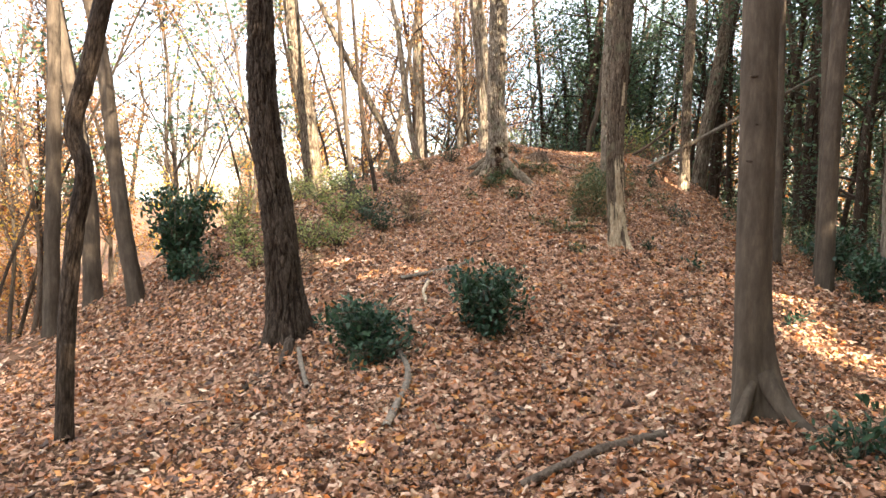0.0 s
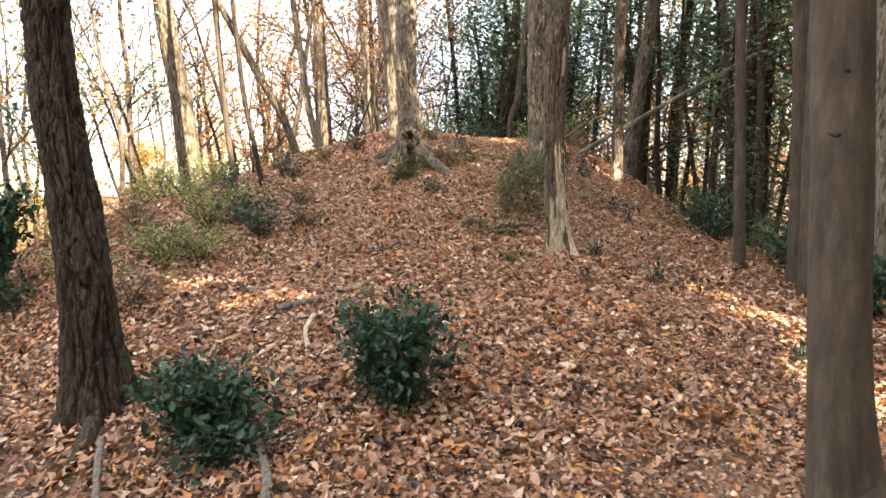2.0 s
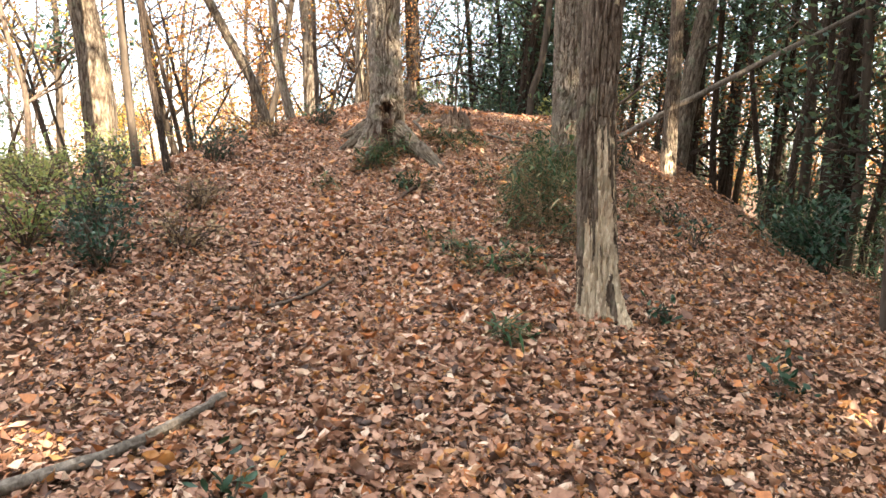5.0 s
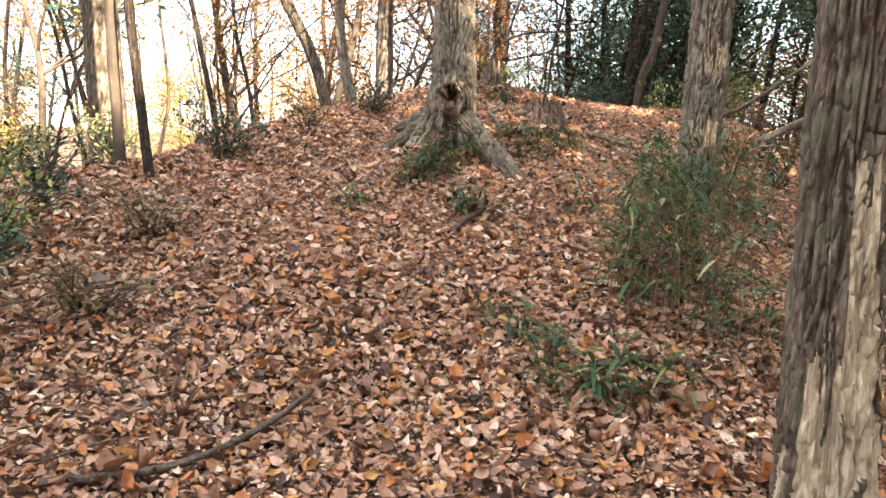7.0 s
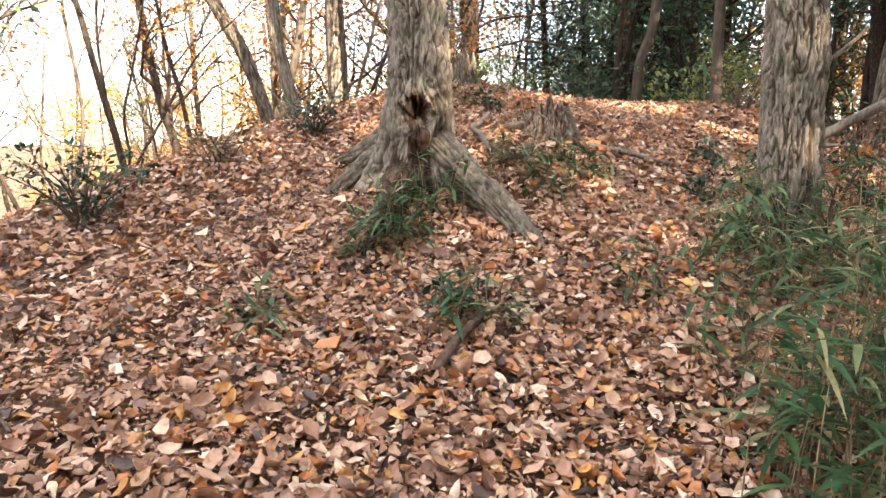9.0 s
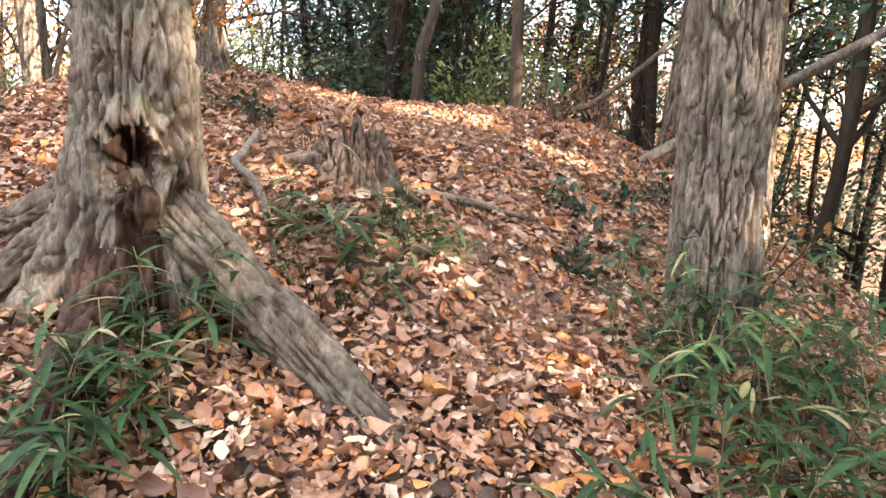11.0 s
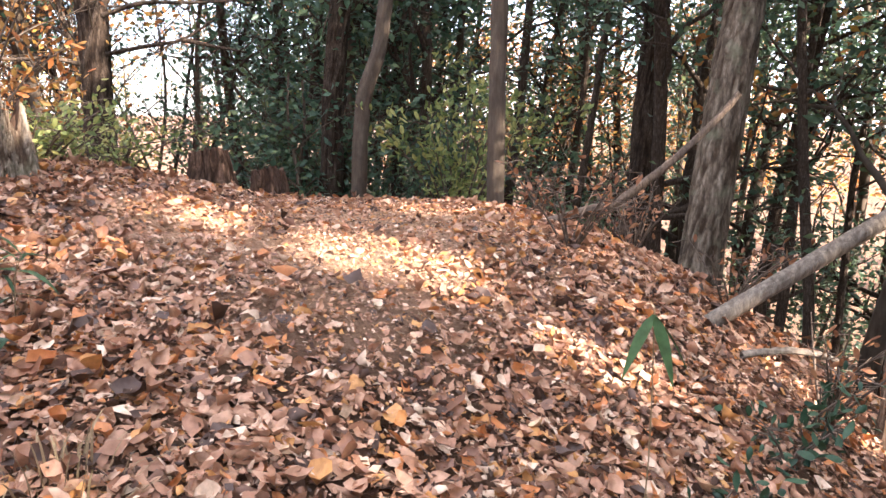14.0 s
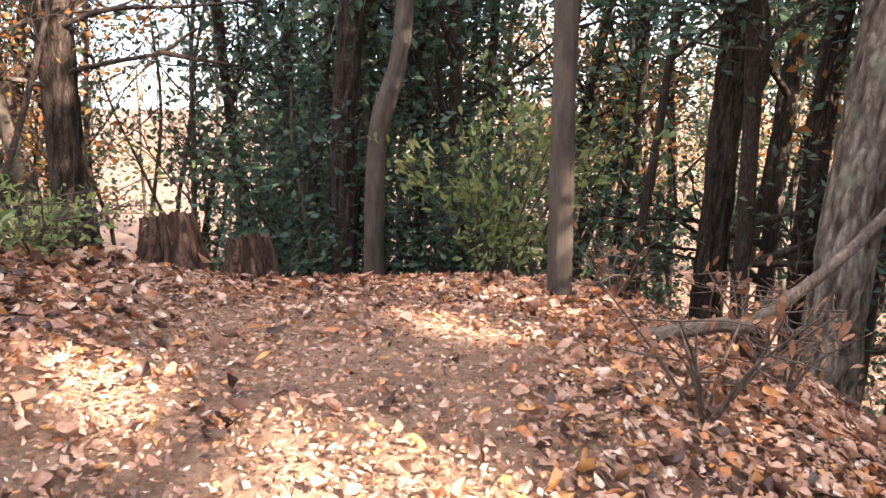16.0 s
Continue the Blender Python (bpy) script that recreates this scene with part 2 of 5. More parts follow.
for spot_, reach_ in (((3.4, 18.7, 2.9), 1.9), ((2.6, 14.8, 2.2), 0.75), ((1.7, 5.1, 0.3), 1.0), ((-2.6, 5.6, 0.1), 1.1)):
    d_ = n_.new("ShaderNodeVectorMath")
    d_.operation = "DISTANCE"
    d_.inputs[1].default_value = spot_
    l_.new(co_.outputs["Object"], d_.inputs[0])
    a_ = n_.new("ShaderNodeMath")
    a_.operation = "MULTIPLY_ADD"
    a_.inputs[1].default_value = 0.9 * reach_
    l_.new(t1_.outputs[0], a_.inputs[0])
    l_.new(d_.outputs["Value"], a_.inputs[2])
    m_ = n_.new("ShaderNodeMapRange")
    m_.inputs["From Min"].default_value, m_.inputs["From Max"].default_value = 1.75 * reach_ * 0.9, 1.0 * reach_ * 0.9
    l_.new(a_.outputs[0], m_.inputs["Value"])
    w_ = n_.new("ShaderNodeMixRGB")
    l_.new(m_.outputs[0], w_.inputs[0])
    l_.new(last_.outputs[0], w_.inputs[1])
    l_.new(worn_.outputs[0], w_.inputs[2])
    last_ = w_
r2_ = ramp(n_, [(0.35, (0.7, 0.62, 0.55)), (0.68, (1.2, 1.12, 1.0))])
l_.new(t1_.outputs[0], r2_.inputs[0])
x_ = n_.new("ShaderNodeMixRGB")
x_.blend_type = "MULTIPLY"
x_.inputs[0].default_value = 1.0
l_.new(last_.outputs[0], x_.inputs[1])
l_.new(r2_.outputs[0], x_.inputs[2])
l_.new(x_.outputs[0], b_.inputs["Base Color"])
add_bump(n_, l_, b_, t2_, 1.0, 0.03)

M_LITTER = leaf_material("fallen_leaf", [(0, (0.073, 0.038, 0.024)), (1, (0.499, 0.307, 0.194)), (0.10, (0.177, 0.087, 0.052)), (0.21, (0.333, 0.167, 0.096)), (0.44, (0.458, 0.259, 0.158)), (0.7, (0.572, 0.365, 0.242)), (0.80, (0.686, 0.506, 0.358)), (0.86, (0.478, 0.180, 0.058)), (0.93, (0.541, 0.264, 0.087))], 0.10, 0.5, 0.35, "CONSTANT")
M_BARK = bark_material("bark_furrowed", (0.085, 0.068, 0.051), (0.235, 0.195, 0.152), (0.44, 0.38, 0.305), (0.15, 0.155, 0.09), 60.0, 0.3, 0.36)
M_BARK_DARK = bark_material("bark_dark", (0.022, 0.016, 0.012), (0.068, 0.05, 0.037), (0.15, 0.115, 0.085), None, 60.0, 0.5)
M_BARK_BROWN = bark_material("bark_brown", (0.06, 0.045, 0.033), (0.16, 0.125, 0.092), (0.31, 0.255, 0.195), (0.14, 0.14, 0.085), 60.0, 0.4)
M_BARK_SMOOTH = bark_material("bark_smooth", (0.05, 0.038, 0.028), (0.085, 0.066, 0.049), (0.13, 0.104, 0.079), None, 14.0, 0.12)
M_BARK_PALE = bark_material("bark_pale", (0.09, 0.07, 0.05), (0.19, 0.155, 0.115), (0.33, 0.28, 0.22), (0.15, 0.15, 0.095), 34.0, 0.7)
M_WOOD = bark_material("weathered_wood", (0.32, 0.24, 0.155), (0.56, 0.455, 0.315), (0.74, 0.65, 0.50), None, 46.0, 0.4, 0.6)
M_TWIG = bark_material("twig", (0.05, 0.037, 0.028), (0.12, 0.09, 0.068), (0.22, 0.17, 0.13), None, 50.0, 0.2)
M_DEADWOOD = bark_material("dead_branch", (0.08, 0.065, 0.05), (0.18, 0.15, 0.12), (0.32, 0.275, 0.22), None, 40.0, 0.2)
M_ROOT = bark_material("root_bark", (0.065, 0.05, 0.036), (0.17, 0.135, 0.098), (0.32, 0.265, 0.2), (0.16, 0.155, 0.095), 26.0, 0.2)
M_STUMP = bark_material("stump_wood", (0.09, 0.062, 0.045), (0.22, 0.16, 0.12), (0.38, 0.295, 0.225), None, 44.0, 0.3)
M_ROTTEN = bark_material("rotten_wood", (0.03, 0.018, 0.013), (0.09, 0.055, 0.037), (0.18, 0.11, 0.075), None, 30.0, 0.3)
M_GREEN = leaf_material("evergreen_leaf", [(0.0, (0.036, 0.074, 0.045)), (1.0, (0.15, 0.195, 0.08)), (0.4, (0.062, 0.118, 0.072)), (0.75, (0.098, 0.16, 0.085))], 0.38, 0.4, 0.35)
M_BUSH = leaf_material("shrub_leaf", [(0.0, (0.012, 0.035, 0.02)), (1.0, (0.05, 0.095, 0.05)), (0.5, (0.025, 0.06, 0.03))], 0.15, 0.42, 0.25)
M_YELLOWGREEN = leaf_material("yellowing_leaf", [(0.0, (0.13, 0.19, 0.06)), (1.0, (0.46, 0.44, 0.15)), (0.5, (0.26, 0.32, 0.105))], 0.45)
M_ORANGE = leaf_material("autumn_leaf", [(0.0, (0.28, 0.10, 0.03)), (1.0, (0.50, 0.30, 0.06)), (0.35, (0.42, 0.17, 0.045)), (0.7, (0.36, 0.20, 0.07))], 0.5)
M_YELLOW = leaf_material("gold_leaf", [(0.0, (0.48, 0.28, 0.04)), (1.0, (0.62, 0.46, 0.08)), (0.5, (0.55, 0.36, 0.06))], 0.5)
M_RUSSET = leaf_material("russet_leaf", [(0.0, (0.16, 0.07, 0.035)), (1.0, (0.38, 0.2, 0.10)), (0.5, (0.27, 0.12, 0.055))], 0.4)
M_SASA = leaf_material("bamboo_grass_leaf", [(0.0, (0.025, 0.058, 0.02)), (1.0, (0.42, 0.35, 0.19)), (0.45, (0.043, 0.092, 0.03)), (0.84, (0.075, 0.135, 0.045)), (0.92, (0.28, 0.25, 0.11))], 0.3, 0.5, 0.22)
M_DRY = leaf_material("dry_grass", [(0.0, (0.16, 0.11, 0.06)), (1.0, (0.40, 0.30, 0.17)), (0.5, (0.27, 0.19, 0.11))], 0.2, 0.7, 0.2)

# ---------------------------------------------------------------- ground
def spaced(lo, hi, step, far):
    out = list(np.arange(lo, hi + step / 2, step))
    s, a, b = step, lo, hi
    while b < far:
        s *= 1.35
        a, b = a - s, b + s
        out = [a] + out + [b]
    return np.array(out)


gx, gy = spaced(-13, 14, 0.2, 400), spaced(-6, 32, 0.2, 400)
X, Y = np.meshgrid(gx, gy)
gv = np.stack([X, Y, height(X, Y)], -1).reshape(-1, 3)
q = np.arange((len(gy) - 1) * len(gx)).reshape(len(gy) - 1, len(gx))[:, :-1].ravel()
ground = part("ground", gv, np.stack([q, q + 1, q + 1 + len(gx), q + len(gx)], -1), M_SOIL)
tagged(ground, "brown forest soil of a low wooded mound under fallen leaves", "ground", "", "structure")

TRAIL = np.array([(x, y) for t, (x, y, z), g, r in PATH] + [(3.6, 18.0), (4.0, 20.0)])


def trail_gap(x, y):
    d = np.full(len(x), 99.0)
    for a, b in zip(TRAIL[:-1], TRAIL[1:]):
        ab = b - a
        s = np.clip(((x - a[0]) * ab[0] + (y - a[1]) * ab[1]) / (ab @ ab), 0, 1)
        d = np.minimum(d, np.hypot(x - a[0] - s * ab[0], y - a[1] - s * ab[1]))
    return d


# ---------------------------------------------------------------- trees
def spline(points, n):
    """A smooth line of n points through the given ones."""
    p = np.asarray(points, float)
    k = len(p)
    s = np.linspace(0, k - 1.0001, n)
    i = s.astype(int)
    f = (s - i)[:, None]
    a, b, c, d = p[np.clip(i - 1, 0, k - 1)], p[i], p[np.clip(i + 1, 0, k - 1)], p[np.clip(i + 2, 0, k - 1)]
    return 0.5 * (2 * b + (c - a) * f + (2 * a - 5 * b + 4 * c - d) * f ** 2 + (3 * b - a - 3 * c + d) * f ** 3)


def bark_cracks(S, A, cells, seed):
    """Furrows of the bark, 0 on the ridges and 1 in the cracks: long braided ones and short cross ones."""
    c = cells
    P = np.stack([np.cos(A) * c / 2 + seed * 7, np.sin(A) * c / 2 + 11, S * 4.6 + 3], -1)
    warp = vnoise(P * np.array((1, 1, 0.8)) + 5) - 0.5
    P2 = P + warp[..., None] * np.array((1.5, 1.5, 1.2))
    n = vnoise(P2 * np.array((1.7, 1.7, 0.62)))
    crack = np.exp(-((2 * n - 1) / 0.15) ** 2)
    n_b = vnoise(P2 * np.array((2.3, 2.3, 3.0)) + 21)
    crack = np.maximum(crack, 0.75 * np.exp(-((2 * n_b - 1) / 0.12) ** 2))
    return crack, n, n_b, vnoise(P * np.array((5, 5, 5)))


def trunk_mesh(axis, radius, top_radius, furrow=0.02, flare=1.6, lobes=5, seed=0, sides=72, rings=150, holes=(), cells=7.0, buttress=()):
    """A trunk round a line of points, with furrowed bark and a flared foot. buttress: (angle, reach). holes: (angle, height, width, tall, depth)."""
    line = spline(axis, rings)
    length = np.concatenate([[0], np.cumsum(np.linalg.norm(np.diff(line, axis=0), axis=1))])
    ang = np.linspace(0, 2 * np.pi, sides, endpoint=False)
    S, A = np.meshgrid(length, ang, indexing="ij")
    r = radius + (top_radius - radius) * (S / length[-1]) ** 0.8
    foot = np.exp(-S / (radius * 1.5 + 0.12))
    lobe = 0.5 + 0.5 * np.cos(A * lobes + seed * 1.3 + 0.6 * np.sin(A + seed))
    r = r * (1 + (flare - 1) * np.clip(foot * 1.6, 0, 1.25) * (0.55 + 0.75 * lobe))
    for a, reach in buttress:
        away = np.angle(np.exp(1j * (A - a)))
        r = r + reach * np.exp(-(away / 0.33) ** 2) * np.exp(-np.clip(S - 0.3, 0, 9) / 0.3)
    crack, n, n_b, fine = bark_cracks(S, A, cells, seed)
    r = r + furrow * (0.35 - crack) + furrow * 0.7 * (fine - 0.5) + furrow * 0.8 * (n - 0.5)
    r = r + radius * 0.16 * (vnoise(np.stack([np.cos(A) + seed, np.sin(A), S * 1.1], -1)) - 0.5)
    for a, hgt, wide, tall, depth in holes:
        away = np.angle(np.exp(1j * (A - a)))
        e = np.sqrt((away / wide) ** 2 + ((S - hgt) / tall) ** 2) + 0.9 * (n_b - 0.5) + 0.5 * (fine - 0.5)
        r = r - depth * np.clip(1.25 - e, 0, 1) ** 0.6 * (e < 1.25) + depth * 0.16 * np.exp(-((e - 1.45) / 0.3) ** 2)
    tan = np.gradient(line, axis=0)
    tan /= np.linalg.norm(tan, axis=1, keepdims=True)
    u = np.cross(np.array((0, 1.0, 0)), tan)
    u /= np.linalg.norm(u, axis=1, keepdims=True)
    v = np.cross(tan, u)
    vs = line[:, None] + r[..., None] * (np.cos(A)[..., None] * u[:, None] + np.sin(A)[..., None] * v[:, None])
    a = (np.arange(rings - 1)[:, None] * sides + np.arange(sides)[None])
    b = (np.arange(rings - 1)[:, None] * sides + (np.arange(sides)[None] + 1) % sides)
    return vs.reshape(-1, 3), np.stack([a, b, b + sides, a + sides], -1).reshape(-1, 4), S, A


def boughs(start, direction, length, radius, level, lines, tips, spread=0.9, droop=0.0, kids=4):
    """Grow a bough with side shoots; fills lines with tubes and tips with leaf places."""
    n = 7
    d = np.asarray(direction, float)
    p = [np.asarray(start, float)]
    for i in range(n - 1):
        d = d + rng.normal(size=3) * 0.17 + np.array((0, 0, 0.07 - droop))
        d /= np.linalg.norm(d)
        p.append(p[-1] + d * length / (n - 1))
    p = np.array(p)
    lines.append((p, np.linspace(radius, radius * 0.3, n)))
    if level == 0:
        tips.extend(p[2:])
        return
    for k in range(kids):
        i = rng.integers(2, n)
        side = rng.normal(size=3) * spread
        boughs(p[i], (p[i] - p[i - 1]) / (length / (n - 1)) + side, length * rng.uniform(0.4, 0.65), radius * 0.5, level - 1, lines, tips, spread, droop, kids)
    tips.extend(p[-2:])


def crown_mesh(tips, count, scatter, size, flat=1.0):
    tips = np.array(tips)
    c = tips[rng.integers(0, len(tips), count)] + rng.normal(size=(count, 3)) * scatter
    ln = rng.uniform(0.7, 1.3, count) * size
    return blades(c, unit(count, 0.6), unit(count) + np.array((0, 0, flat)), ln, ln * 0.52)


def off_sun_patches(c):
    """Drops crown leaves that would shade the chosen sun patches: True for leaves to keep."""
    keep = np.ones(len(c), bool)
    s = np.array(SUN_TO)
    for x, y, a, b, turn in SUN_PATCHES:
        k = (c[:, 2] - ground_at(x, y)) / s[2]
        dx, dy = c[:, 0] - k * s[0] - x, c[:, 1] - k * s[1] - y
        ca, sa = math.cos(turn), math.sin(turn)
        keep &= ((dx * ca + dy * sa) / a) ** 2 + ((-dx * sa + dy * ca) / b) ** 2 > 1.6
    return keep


# sun patches set by cutting crowns: where light falls, half length, half width, turn
SUN_PATCHES = [(0.35, 18.7, 1.4, 0.3, 2.13), (-3.7, 17.5, 1.7, 0.38, 2.13), (5.4, 16.85, 0.75, 0.22, 2.13), (3.35, 17.75, 0.58, 0.25, 2.15), (2.5, 18.5, 0.36, 0.24, 2.3), (1.95, 17.9, 0.3, 0.2, 2.2), (4.0, 16.7, 0.5, 0.12, 2.2), (4.1, 18.9, 0.3, 0.12, 2.3),
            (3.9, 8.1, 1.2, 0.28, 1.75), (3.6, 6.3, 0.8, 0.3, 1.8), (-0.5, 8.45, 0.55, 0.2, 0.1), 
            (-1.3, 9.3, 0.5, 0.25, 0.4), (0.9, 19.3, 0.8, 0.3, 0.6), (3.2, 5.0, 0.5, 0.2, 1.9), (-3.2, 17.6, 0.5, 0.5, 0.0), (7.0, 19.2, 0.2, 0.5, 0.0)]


def main_tree(name, label, axis, radius, top_radius, bark, furrow, flare, seed, tall=11.0, leafy=None, **more):
    """A tree that the walk passes: a real trunk with relief, high limbs and a thin crown."""
    base = np.array(axis[0], float)
    rel = np.array(axis, float) - base
    rel[0, 2] -= 0.35
    d = rel[-1] - rel[-2]
    d /= np.linalg.norm(d)
    d[2] = max(d[2], 0.9)
    d /= np.linalg.norm(d)
    low = np.vstack([rel, rel[-1] + d * 0.6])
    tree = thing(name, *base, label, "tree", "trees on the mound")
    tv, tf, S, A = trunk_mesh(low, radius, top_radius, furrow, flare, seed=seed, **more)
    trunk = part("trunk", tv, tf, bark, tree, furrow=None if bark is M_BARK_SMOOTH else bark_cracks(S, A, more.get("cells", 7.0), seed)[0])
    lines, tips = [], []
    top = low[-1]
    upper = np.array([top - d * 0.1, top + d * (tall - top[2]) * 0.35, top + d * (tall - top[2]) * 0.7, top + d * (tall - top[2])]) + np.vstack([np.zeros((1, 3)), rng.normal(size=(3, 3)) * 0.18])
    lines.append((spline(upper, 14), np.linspace(top_radius, top_radius * 0.3, 14)))
    for k in range(7):
        i = rng.integers(3, 14)
        p = lines[0][0][i]
        a = rng.uniform(0, 6.28)
        boughs(p, (math.cos(a), math.sin(a), rng.uniform(0.3, 0.9)), rng.uniform(1.4, 2.8), top_radius * 0.36, 1, lines, tips)
    tagged(part("limb", *tubes(lines, 7), bark, tree), "", "", "", "stuff")
    if leafy:
        mat, count = leafy
        v, f = crown_mesh(tips, count, 0.4, 0.16)
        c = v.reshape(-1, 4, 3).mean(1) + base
        # leaves between the sun and a chosen patch are cut away
        ok = off_sun_patches(c)
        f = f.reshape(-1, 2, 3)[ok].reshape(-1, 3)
        part("crown", v, f, mat, tree)
    return tree, trunk, (tv, tf, S, A)


def gp(x, y, dz=0.0):
    return (x, y, ground_at(x, y) + dz)

def up_axis(x, y, tops, z=None):
    return [(x, y, ground_at(x, y) if z is None else z)] + list(tops)


# thin crooked tree
main_tree("crooked_tree", "thin dark crooked tree with smooth bark, leaning", up_axis(-2.74, 4.65, [(-2.71, 4.70, 0.79), (-2.66, 4.76, 1.51), (-2.59, 4.79, 1.99), (-2.67, 4.81, 2.29), (-2.56, 4.84, 2.72), (-2.46, 4.88, 3.20)]), 0.056, 0.062, M_BARK_DARK, 0.006, 1.5, 1, 7.5, None, sides=40, rings=110)
# dark oak beside the shrubs
main_tree("oak_tree", "thick dark oak trunk with deeply furrowed bark", up_axis(-1.58, 6.85, [(-1.67, 6.95, 1.22), (-1.79, 7.04, 2.08), (-1.88, 7.11, 2.95), (-1.91, 7.17, 3.82)]), 0.175, 0.125, M_BARK_DARK, 0.026, 1.45, 2, 11, (M_RUSSET, 900), sides=140, rings=300, buttress=((5.0, 0.10), (3.9, 0.12), (0.2, 0.16)))
# smooth grey tree with flared foot
smooth, _, _ = main_tree("smooth_tree", "smooth grey-brown tree trunk with flared root foot", up_axis(2.10, 4.46, [(2.10, 4.53, 1.23), (2.13, 4.60, 2.20), (2.16, 4.67, 3.17)]), 0.103, 0.122, M_BARK_SMOOTH, 0.004, 1.7, 3, 10, (M_GREEN, 900), cells=3.0, buttress=((5.6, 0.26), (3.8, 0.16), (4.6, 0.05)))
# sunlit pale tree on the flank
main_tree("pale_tree", "pale sunlit tree trunk leaning on the mound's flank", up_axis(-2.96, 16.40, [(-3.10, 16.50, 3.30), (-3.38, 16.62, 4.85), (-3.55, 16.74, 6.40)]), 0.235, 0.16, M_BARK_PALE, 0.012, 1.25, 4, 13, (M_YELLOW, 500))
# tree behind the hollow one
main_tree("oak_tree", "thick oak trunk, sunlit at its foot", up_axis(1.2, 17.5, [(1.05, 17.65, 4.63), (0.82, 17.8, 6.75)]), 0.225, 0.17, M_BARK, 0.025, 1.4, 5, 13, (M_ORANGE, 900))
# hollow tree
hollow, hollow_trunk, (hv, hf, hS, hA) = main_tree("hollow_tree", "grey oak with a rotten hollow and great spreading roots", up_axis(1.13, 14.78, [(1.16, 14.80, 2.95), (1.13, 14.92, 3.9), (1.18, 15.0, 5.9)]), 0.195, 0.165, M_BARK, 0.032, 1.5, 6, 12, (M_RUSSET, 1200),
                                 holes=((4.62, 0.74, 0.40, 0.10, 0.16), (5.35, 0.66, 0.14, 0.05, 0.05)), sides=220, rings=440, buttress=((5.3, 0.12), (3.6, 0.14), (4.45, 0.06)))
# dark rotten wood inside the hollow and in the split below it
hollow_trunk.data.materials.append(M_ROTTEN)
away_ = np.angle(np.exp(1j * (hA - 4.62)))
fray_ = vnoise(np.stack([away_ * 9, hS * 3, hS * 0], -1))
rot_ = ((away_ / 0.42) ** 2 + ((hS - 0.74) / 0.12) ** 2 < 1) | ((np.abs(away_ - 0.05) < 0.55 * fray_) & (hS < 0.72) & (hS > 0.2))
hollow_trunk.data.polygons.foreach_set("material_index", rot_[:-1].ravel().astype(np.int32))
# stripped tree
snag, snag_trunk, (sv, sf, sS, sA) = main_tree("stripped_tree", "tree trunk with bark stripped off, pale bare wood below", up_axis(2.56, 10.0, [(2.48, 9.98, 1.9), (2.47, 10.0, 2.8), (2.56, 10.05, 4.57)]), 0.122, 0.128, M_BARK_BROWN, 0.020, 1.55, 7, 11, (M_GREEN, 700), sides=200, rings=520, buttress=((5.3, 0.17), (3.6, 0.06)))
# the great oak by the path
main_tree("oak_tree", "great grey oak trunk with deep bark, bamboo grass round it", up_axis(3.43, 14.38, [(3.43, 14.42, 3.0), (3.42, 14.44, 4.2), (3.5, 14.53, 5.6)]), 0.17, 0.155, M_BARK, 0.032, 1.25, 8, 12, (M_GREEN, 900), sides=220, rings=440)
